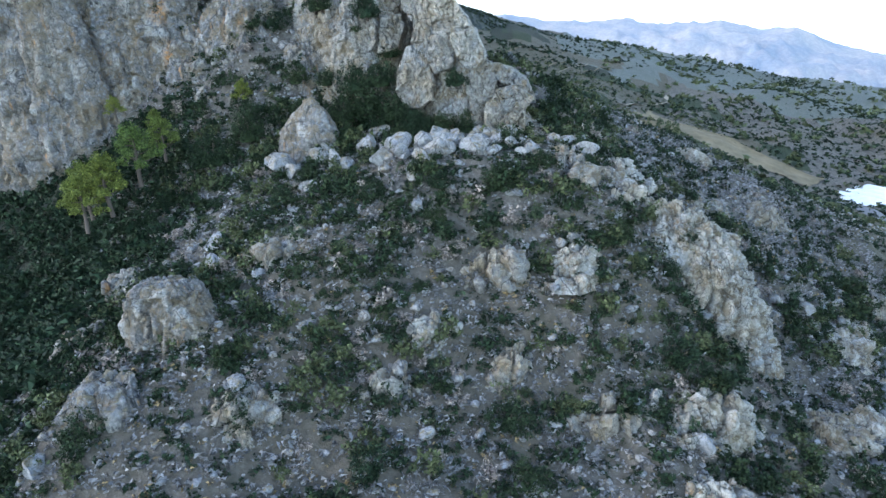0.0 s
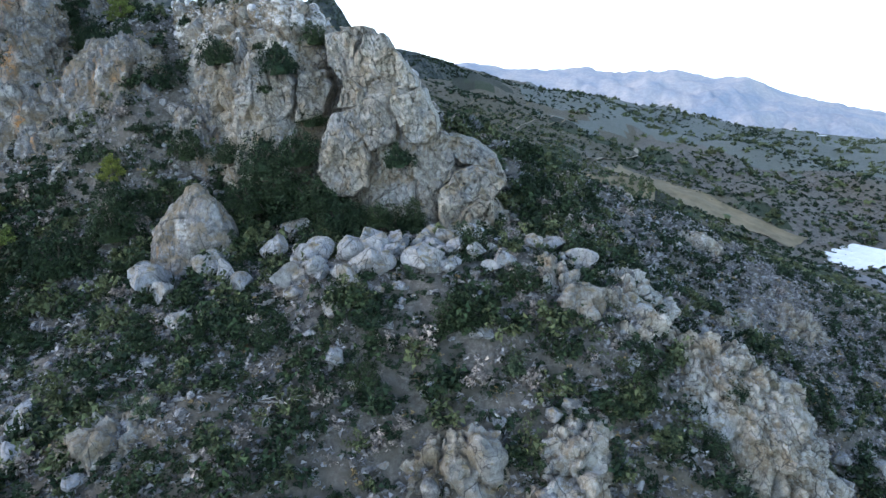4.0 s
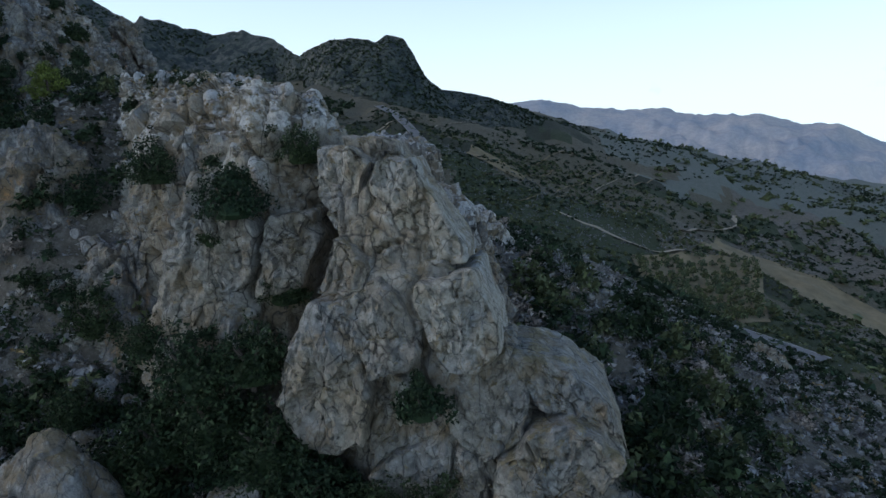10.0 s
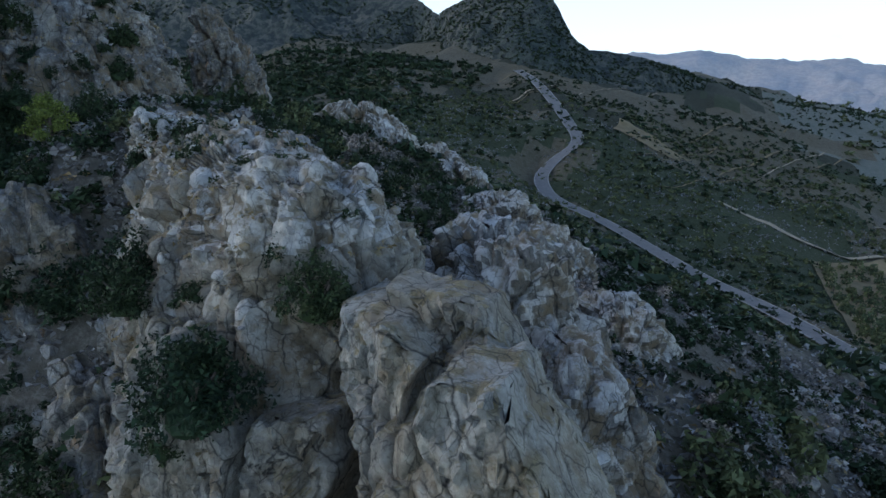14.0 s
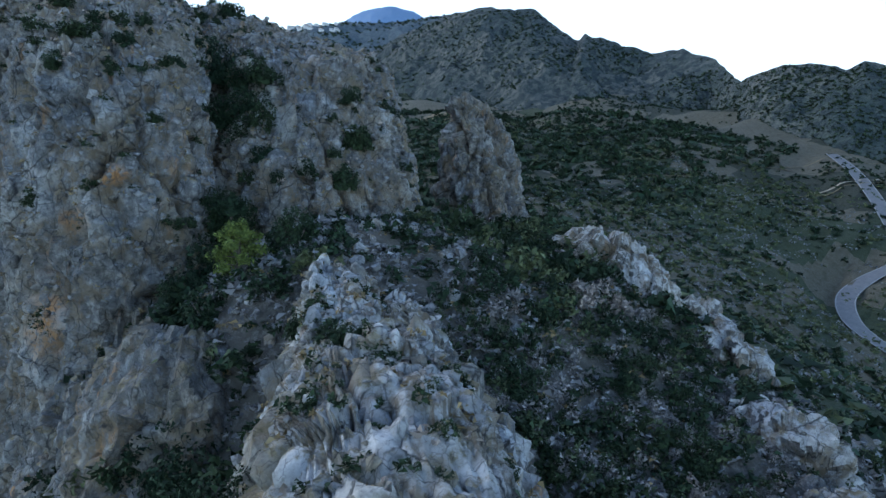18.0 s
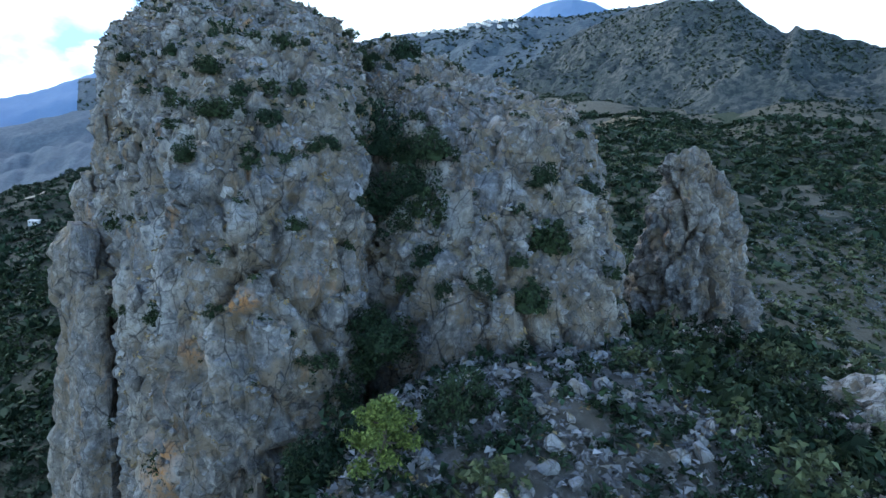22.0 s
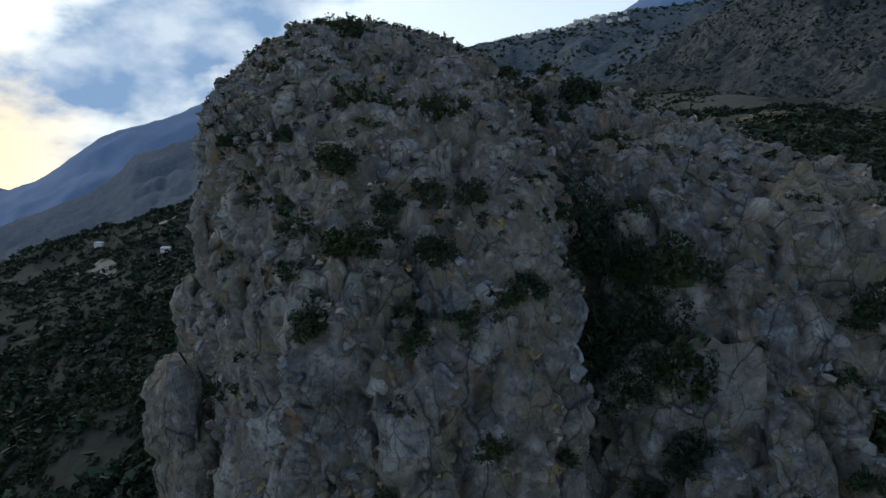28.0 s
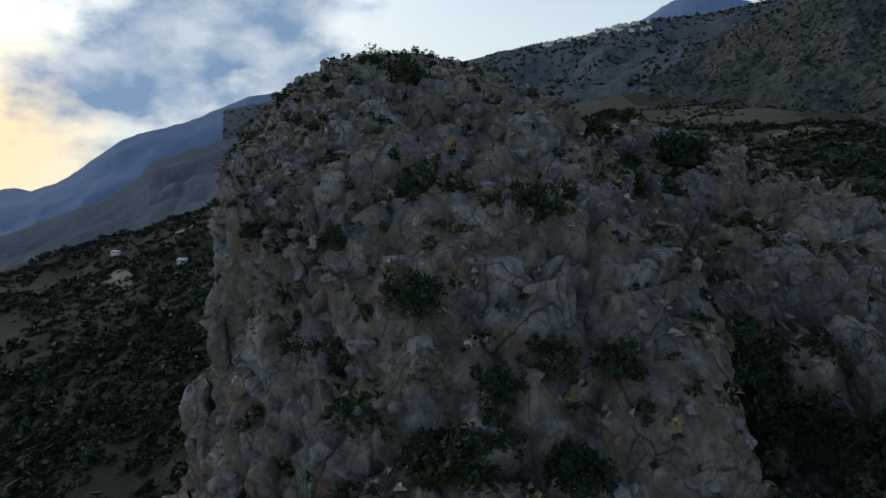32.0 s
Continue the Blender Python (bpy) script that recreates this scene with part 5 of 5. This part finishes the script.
slab(SPIRE, 57.4, [(-14.8, -3.4), (-12.6, -3.5), (-10.6, -7.3), (-9.8, -9.6), (-10.5, -13.4), (-12.8, -14.4), (-16.2, -14.2), (-17.2, -11.2), (-16.2, -6.4)], 7, 0.12, -0.15, 6)
slab(SPIRE, 58.0, [(-4.6, -8.3), (-0.4, -7.0), (1.4, -10.3), (0.3, -13.1), (-2.2, -14.9), (-4.5, -12.5)], 7, 0.2, 0.2, 7)
slab(SPIRE, 56.8, [(-10.5, -15.6), (-4.4, -12.2), (-2.1, -14.4), (-1.7, -18.4), (-2.5, -21), (-10.7, -20.5)], 8, 0.15, 0.0, 8)
slab(SPIRE, 55.8, [(-1.2, -14.1), (1.3, -11.9), (4.7, -11.5), (7.7, -14.0), (6.0, -16.2), (5.6, -20.5), (-0.2, -22.5), (-1.4, -17.4)], 8, 0.15, 0.1, 9)
slab(SPIRE, 59.2, [(1.3, -10.7), (-0.4, -7.4), (3.6, -8.2), (6.6, -11.3), (7.9, -14.9), (4.7, -12.6)], 8, 0.3, 0.3, 10)
slab(SPIRE, 58.4, [(-9.8, -9.7), (-4.6, -8.4), (-4.5, -12.5), (-10.8, -16.0)], 6, 0.1, 0.0, 11)
slab(SPIRE, 66.5, [(-14.1, 8.2), (-9.2, 8.0), (-7.2, 4.6), (-9.5, 3.0), (-13, 4.0)], 3.5, 0.1, 0.0, 12)
slab(KNOB, 63.4, [(-26.8, 4.5), (-24.2, 6.0), (-20.3, 1.4), (-20.9, -2.1), (-22.6, -4.6), (-26.7, -2.3), (-27.8, 0.9)], 5, 0.05, -0.1, 13)
slab(KNOB, 62.8, [(-26.6, -3.2), (-24.9, -2.2), (-22.9, -5.0), (-23.6, -7.0), (-25.5, -7.3), (-26.8, -5.8)], 4, 0.2, 0.0, 14)
slab(KNOB, 63.6, [(-19.9, 2.3), (-16.1, 2.5), (-15.6, 0.0), (-16.9, -3.9), (-20.9, -4.2)], 5, 0.2, 0.1, 15)
slab(KNOB, 64.2, [(-28.8, -2.3), (-27.6, -3.6), (-27.9, -8.0), (-29.9, -7.8)], 4, 0.1, 0.0, 16)
GREAT = [mesh_of("block", *stone_shape(380 + i, 18, 3), [ROCK_WARM]) for i in range(5)]
for me in GREAT:
    me.set_sharp_from_angle(angle=radians(24))
for i, (ob, x, y, z, w, h, t, l) in enumerate((
        (FIN, -33, 75.4, 10.6, 4.4, 3.4, 0.3, 0.0), (FIN, -27, 72.8, 9.6, 3.2, 3.0, 0.4, 0.0), (FIN, -38, 77.4, 11, 2.8, 3.4, 0.4, 0.0), (FIN, -21.5, 70, 7.4, 2.4, 2.6, 0.2, 0.0),
        (BUTTRESS, -66.6, 92.4, 24, 2.4, 5.0, 0.6, 0.05), (BUTTRESS, -62.6, 93, 22, 1.9, 2.2, 0.4, 0.0))):
    chunk = new("block", GREAT[i % 5])
    chunk.parent = ob
    chunk.matrix_basis = Matrix.Translation((x, y, z)) @ Euler((0.06, l, t)).to_matrix().to_4x4() @ Matrix.Diagonal((w * 1.2, w * 1.1, h * 1.35, 1))


# ---- trees ----
def pine(label, seed):
    ob = new("pine_tree", None)
    tagged(ob, label, "tree", "pines")
    rng = np.random.default_rng(seed)
    v, f = limb([(0, 0, -0.5), (0.1, 0.05, 1.2), (0.0, 0.15, 2.6), (0.1, 0.1, 4.2)], [0.2, 0.16, 0.11, 0.04], 8)
    trunk = new("trunk", mesh_of("trunk", v, f, [BARK]))
    trunk.parent = ob
    limbs, leaves = [], []
    for i in range(16):
        z = 0.9 + 3.2 * i / 16
        a, r = i * 2.4, (2.3 - 1.7 * i / 16) * rng.uniform(0.7, 1.1)
        tip = (math.cos(a) * r, math.sin(a) * r, z + 0.5 * r * 0.5)
        limbs.append(limb([(0, 0, z), (tip[0] * 0.5, tip[1] * 0.5, z + 0.12), tip], [0.06, 0.045, 0.015], 5))
        for k in (0.55, 0.8, 1.0):
            q, g = leaf_cloud(4, 26, 0.38, 0.4, 0.35, seed * 50 + i * 3 + int(k * 10), 0.09)
            leaves.append((q + np.array(tip) * (k, k, 1) - (0, 0, (1 - k) * 0.3), g))
    q, g = leaf_cloud(10, 26, 0.3, 0.35, 0.7, seed, 0.13)
    leaves.append((q + (0.1, 0.1, 3.9), g))
    for v, f in limbs:
        bough = new("bough", mesh_of("bough", v, f, [BARK]))
        bough.parent = ob
    v, f = joined(leaves)
    crown = new("crown", mesh_of("crown", v, f, [LEAF_PINE], flat=True))
    crown.parent = ob
    return ob


PINE = pine("yellow-green young pine on the rocky saddle", 1)
put(PINE, -52.5, 81, 12.6, 1.25, 0.4, 0.95)
for x, y, z, r in ((-62.5, 75, 2.0, 0.95), (-48, 62.5, -12, 1.1), (-61, 44, -22, 2.0), (-64, 39, -26, 2.0), (-67, 36, -28, 1.8), (-59, 50, -19, 1.5), (-70, 42, -27, 1.9), (-66, 61, -15, 0.9), (-72, 58, -12, 0.9)):
    put_copy(PINE, x, y, z, r, x * 3.0, 1.05)


def olive(seed):
    ob = new("olive_tree", None)
    tagged(ob, "small round olive tree in an orchard row", "tree", "orchard trees")
    q, f = leaf_cloud(9, 9, 0.6, 1.0, 1.1, seed, 0.3)
    crown = new("crown", mesh_of("crown", q + (0, 0, 0.9), f, [LEAF_OLIVE], flat=True))
    crown.parent = ob
    v, f = limb([(0, 0, -0.4), (0.08, 0, 0.6), (0, 0.1, 1.4)], [0.16, 0.12, 0.08], 6)
    trunk = new("trunk", mesh_of("trunk", v, f, [BARK]))
    trunk.parent = ob
    return ob


OLIVE = olive(3)
first = True
for i in range(11):
    for j in range(15):
        u, w = i / 10, j / 14
        x = (38 * (1 - w) + 36 * w) * (1 - u) + (70 * (1 - w) + 92 * w) * u + rnd.normal(0, 0.35)
        y = (212 * (1 - w) + 276 * w) * (1 - u) + (236 * (1 - w) + 318 * w) * u + rnd.normal(0, 0.35)
        if rnd.uniform() < 0.07:
            continue
        (put if first else put_copy)(OLIVE, x, y, height_at(x, y), rnd.uniform(1.2, 1.75), rnd.uniform(0, 6))
        first = False


# ---- road, tracks and fields ----
def ribbon(name, label, category, line, width, mat, lift=0.15):
    d = np.gradient(line[:, :2], axis=0)
    n = np.stack([-d[:, 1], d[:, 0]], 1) / np.linalg.norm(d, axis=1, keepdims=True)
    rows = []
    for k in np.linspace(-0.5, 0.5, 5):
        xy = line[:, :2] + n * width * k
        rows.append(np.column_stack([xy, line[:, 2] + lift - 0.12 * abs(2 * k) ** 2]))
    q = np.stack(rows, 1).reshape(-1, 3)
    ob = new(name, mesh_of(name, q, grid_faces(len(line), 5), [mat]))
    tagged(ob, label, category, kind="structure")
    return ob


def grainy(name, a, b, scale, rough=0.9):
    m = material(name, a, rough)
    p = world_place(m)
    col = ramp(m, noise_of(m, p, scale, 7, 0.7), [(0.3, a), (0.7, b)])
    link(m, col, m.node_tree.nodes["Principled BSDF"].inputs["Base Color"])
    return m


ASPHALT_OLD = grainy("worn_asphalt", (0.13, 0.13, 0.135), (0.2, 0.2, 0.205), 0.7, 0.85)
ribbon("road", "narrow grey asphalt country road winding over the slope", "road", ROAD, 5.4, ASPHALT_OLD)
n_road = np.gradient(ROAD[:, :2], axis=0)
n_road = np.stack([-n_road[:, 1], n_road[:, 0]], 1) / np.linalg.norm(n_road, axis=1, keepdims=True)
for k in (-2.45, 2.45):
    edge = ROAD.copy()
    edge[:, :2] += n_road * k
    ribbon("road_line", "worn white line along the road edge", "road marking", edge, 0.25, grainy("worn_white_paint", (0.22, 0.22, 0.22), (0.42, 0.42, 0.41), 1.5), 0.17)
STRAW = grainy("dry_straw", (0.12, 0.1, 0.06), (0.27, 0.215, 0.13), 0.12)
DIRT = grainy("pale_dirt", (0.26, 0.22, 0.16), (0.4, 0.35, 0.27), 0.3)


def draped(name, label, corners, mat, n=24, lift=0.5):
    (ax, ay), (bx, by), (cx, cy), (dx, dy) = corners
    u, w = np.meshgrid(np.linspace(0, 1, n), np.linspace(0, 1, n), indexing="ij")
    wob = 0.03 * np.sin(9 * u + 4 * w)
    x = (ax * (1 - u) + bx * u) * (1 - w) + (dx * (1 - u) + cx * u) * w + wob * abs(bx - ax)
    y = (ay * (1 - u) + by * u) * (1 - w) + (dy * (1 - u) + cy * u) * w + wob * abs(cy - by)
    ob = new(name, mesh_of(name, np.stack([x, y, ground_height(x, y) + lift], -1).reshape(-1, 3), grid_faces(n, n), [mat]))
    tagged(ob, label, "field", kind="structure")


draped("field_1", "dry straw-coloured field below the orchard", [(68, 318), (138, 258), (158, 285), (84, 348)], STRAW)
draped("field_2", "tilled pale soil under the orchard trees", [(34, 208), (72, 232), (96, 322), (33, 280)], STRAW)
draped("field_3", "bare dry field in the western valley", [(-480, -20), (-450, 0), (-455, 14), (-488, -4)], DIRT)
draped("field_4", "pale quarried clearing on the western slope", [(-640, -10), (-600, 20), (-620, 60), (-665, 30)], DIRT)
draped("field_5", "small dry terrace field in the northern valley", [(-360, 360), (-330, 372), (-335, 392), (-368, 380)], STRAW)
draped("field_6", "small dry terrace field by the road", [(-40, 330), (-12, 326), (-8, 338), (-38, 345)], STRAW)
for pts in ([(4, 300, 0), (16, 297, 0), (30, 291, 0), (46, 293, 0), (66, 306, 0)], [(60, 330, 0), (80, 352, 0), (96, 372, 0), (104, 400, 0)]):
    line = bent_line(pts, 3)
    line[:, 2] = ground_height(line[:, 0], line[:, 1]) + 0.3
    ribbon("dirt_track", "pale dirt track through dry scrub", "track", line, 3.0, DIRT)

# dry-stone terraces that follow the contours of the far slope
terrace_rng = np.random.default_rng(64)
for x, y, steps in ((-150, 290, 30), (-120, 315, 34), (-160, 335, 30), (-95, 345, 26), (-135, 365, 34), (-20, 290, 26), (-30, 310, 30), (0, 330, 34), (20, 350, 30), (-10, 365, 34), (-60, 400, 30), (10, 395, 30), (45, 380, 26), (-180, 310, 24), (-200, 350, 30)):
    line = []
    for k in range(steps):
        e = 4.0
        gx_, gy_ = float(land(x + e, y) - land(x - e, y)), float(land(x, y + e) - land(x, y - e))
        l = math.hypot(gx_, gy_) + 1e-9
        x, y = x + 2.2 * gy_ / l * (1 if gy_ > 0 else -1), y - 2.2 * gx_ / l * (1 if gy_ > 0 else -1)
        line.append((x, y, 0.0))
    line = np.array(line)
    line[:, 2] = ground_height(line[:, 0], line[:, 1]) + 0.35
    ribbon("terrace", "dry pale terrace edge along the hillside", "terrace", line, float(terrace_rng.uniform(0.7, 1.5)), STRAW if terrace_rng.uniform() < 0.6 else DIRT)
lower_road = bent_line([(48, 18, 0), (57, 34, 0), (67, 51, 0), (76, 64, 0), (90, 84, 0), (104, 108, 0), (118, 140, 0), (128, 170, 0), (133, 200, 0), (134, 226, 0)], 3)
lower_road[:, 2] = ground_height(lower_road[:, 0], lower_road[:, 1]) + 0.4
ribbon("road", "grey asphalt road along the foot of the slope", "road", lower_road, 6.0, ASPHALT_OLD)

# ---- greenhouses, village and lone houses ----
PLASTIC = grainy("white_plastic_film", (0.62, 0.66, 0.68), (0.8, 0.82, 0.83), 0.25, 0.45)
PLASTER = grainy("white_plaster", (0.6, 0.58, 0.55), (0.78, 0.76, 0.73), 0.4)
TILE = grainy("clay_roof", (0.25, 0.13, 0.08), (0.36, 0.2, 0.13), 1.0)
GLASS_DARK = material("dark_window", (0.03, 0.035, 0.04), 0.2)


def box(x0, x1, y0, y1, z0, z1):
    v = np.array([(x, y, z) for x in (x0, x1) for y in (y0, y1) for z in (z0, z1)], float)
    return v, np.array([(0, 1, 3, 2), (4, 6, 7, 5), (0, 4, 5, 1), (2, 3, 7, 6), (0, 2, 6, 4), (1, 5, 7, 3)])


def part(name, pieces, mat, parent, label=""):
    v, f = pieces
    ob = new(name, mesh_of(name, v, f, [mat], flat=True))
    ob.parent = parent
    return tagged(ob, label)


def greenhouse(label, x, y, turn, bays, wide, long, z=None):
    ob = new("greenhouse", None)
    tagged(ob, label, "greenhouse")
    ob.matrix_basis = Matrix.Translation((x, y, height_at(x, y) - 0.5 if z is None else z)) @ Matrix.Rotation(turn, 4, "Z")
    for i in range(bays):
        x0 = (i - bays / 2) * wide
        a = np.linspace(0, math.pi, 9)
        arc = np.stack([x0 + wide / 2 - np.cos(a) * wide * 0.49, np.zeros(9), 3.0 + np.sin(a) * wide * 0.22], 1)
        rows = np.concatenate([arc + (0, yy, 0) for yy in np.linspace(-long / 2, long / 2, 9)])
        part("roof_bay", (rows, grid_faces(9, 9)), PLASTIC, ob)
    part("wall", box(-bays * wide / 2, bays * wide / 2, -long / 2, -long / 2 + 0.2, -3, 3.0), PLASTIC, ob)
    part("wall", box(-bays * wide / 2, bays * wide / 2, long / 2 - 0.2, long / 2, -3, 3.0), PLASTIC, ob)
    part("wall", box(-bays * wide / 2, -bays * wide / 2 + 0.2, -long / 2, long / 2, -3, 3.0), PLASTIC, ob)
    part("wall", box(bays * wide / 2 - 0.2, bays * wide / 2, -long / 2, long / 2, -3, 3.0), PLASTIC, ob)
    return ob


greenhouse("large greenhouse of white plastic in the valley", 168, 262, 0.35, 6, 7, 34)
greenhouse("distant white greenhouse on the valley floor", 385, 1204, 0.2, 6, 9, 30)
greenhouse("distant long white greenhouse in the valley", 700, 1400, 0.5, 9, 10, 30)


def house(label, wide, deep, high, roof):
    ob = new("house", None)
    tagged(ob, label, "house", "village houses")
    part("wall", box(-wide / 2, wide / 2, -deep / 2, deep / 2, -4, high), PLASTER, ob)
    if roof:
        v = np.array([(-wide / 2 - 0.4, -deep / 2 - 0.4, high), (wide / 2 + 0.4, -deep / 2 - 0.4, high), (wide / 2 + 0.4, deep / 2 + 0.4, high), (-wide / 2 - 0.4, deep / 2 + 0.4, high), (-wide / 2 - 0.4, 0, high + 2), (wide / 2 + 0.4, 0, high + 2)], float)
        part("roof", (v, np.array([(0, 1, 5, 4), (2, 3, 4, 5), (0, 3, 2, 1), (0, 4, 3, 3), (1, 2, 5, 5)])[:3]), TILE, ob)
    else:
        part("roof", box(-wide / 2 - 0.2, wide / 2 + 0.2, -deep / 2 - 0.2, deep / 2 + 0.2, high + 0.004, high + 0.5), PLASTER, ob)
    for sx in (-0.3, 0.0, 0.3):
        part("window", box(sx * wide - 0.6, sx * wide + 0.6, -deep / 2 - 0.06, -deep / 2 + 0.1, high - 2.4, high - 0.9), GLASS_DARK, ob)
    return ob


HOUSES = [house("small white flat-roofed village house on the mountainside", 11, 9, 6, False), house("white village house with a clay roof", 10, 8, 5, True)]
placed = [False, False]
for i in range(75):
    u = rnd.uniform(0.44, 0.585)
    v = rnd.uniform(0.42, 0.49)
    q = VILLAGE_SLOPE[int(u * 299), int(v * 59)]
    k = int(rnd.uniform() < 0.3)
    (put_copy if placed[k] else put)(HOUSES[k], q[0] + rnd.uniform(-12, 12), q[1] + rnd.uniform(-12, 12), q[2] + 2, rnd.uniform(0.4, 0.7), rnd.uniform(-0.4, 0.4) + 1.05)
    placed[k] = True
for x, y in ((-467, 34), (-588, -24)):
    put_copy(HOUSES[0], x, y, height_at(x, y) + 0.3, 0.5, 1.3)


# ---- bleached dead branches ----
def dead_branch(label, x, y, z, size, seed):
    rng = np.random.default_rng(seed)
    out = []
    for i in range(7):
        a = rng.uniform(0, 6.28)
        p0 = np.array([0, 0, 0.1])
        p1 = p0 + np.array([math.cos(a) * 0.5, math.sin(a) * 0.5, rng.uniform(0.1, 0.5)])
        p2 = p1 + np.array([math.cos(a + rng.uniform(-0.6, 0.6)), math.sin(a + rng.uniform(-0.6, 0.6)), rng.uniform(-0.1, 0.5)]) * rng.uniform(0.4, 1.0)
        out.append(limb([tuple(p0), tuple(p1), tuple(p2)], [0.06, 0.045, 0.015], 5))
    ob = new("dead_branch", None)
    wood = grainy("bleached_wood", (0.3, 0.28, 0.25), (0.45, 0.42, 0.38), 3.0)
    for v, f in out:
        twig = new("twig", mesh_of("twig", v * size, f, [wood]))
        twig.parent = ob
    ob.matrix_basis = Matrix.Translation((x, y, z))
    tagged(ob, label, "branch")


dead_branch("bleached bare dead branch lying on the slope", -14.9, 27.7, height_at(-14.9, 27.7) + 0.1, 1.5, 1)
dead_branch("bare grey dead branch on the tower ledge", -71.8, 81.6, 33.2, 1.1, 2)
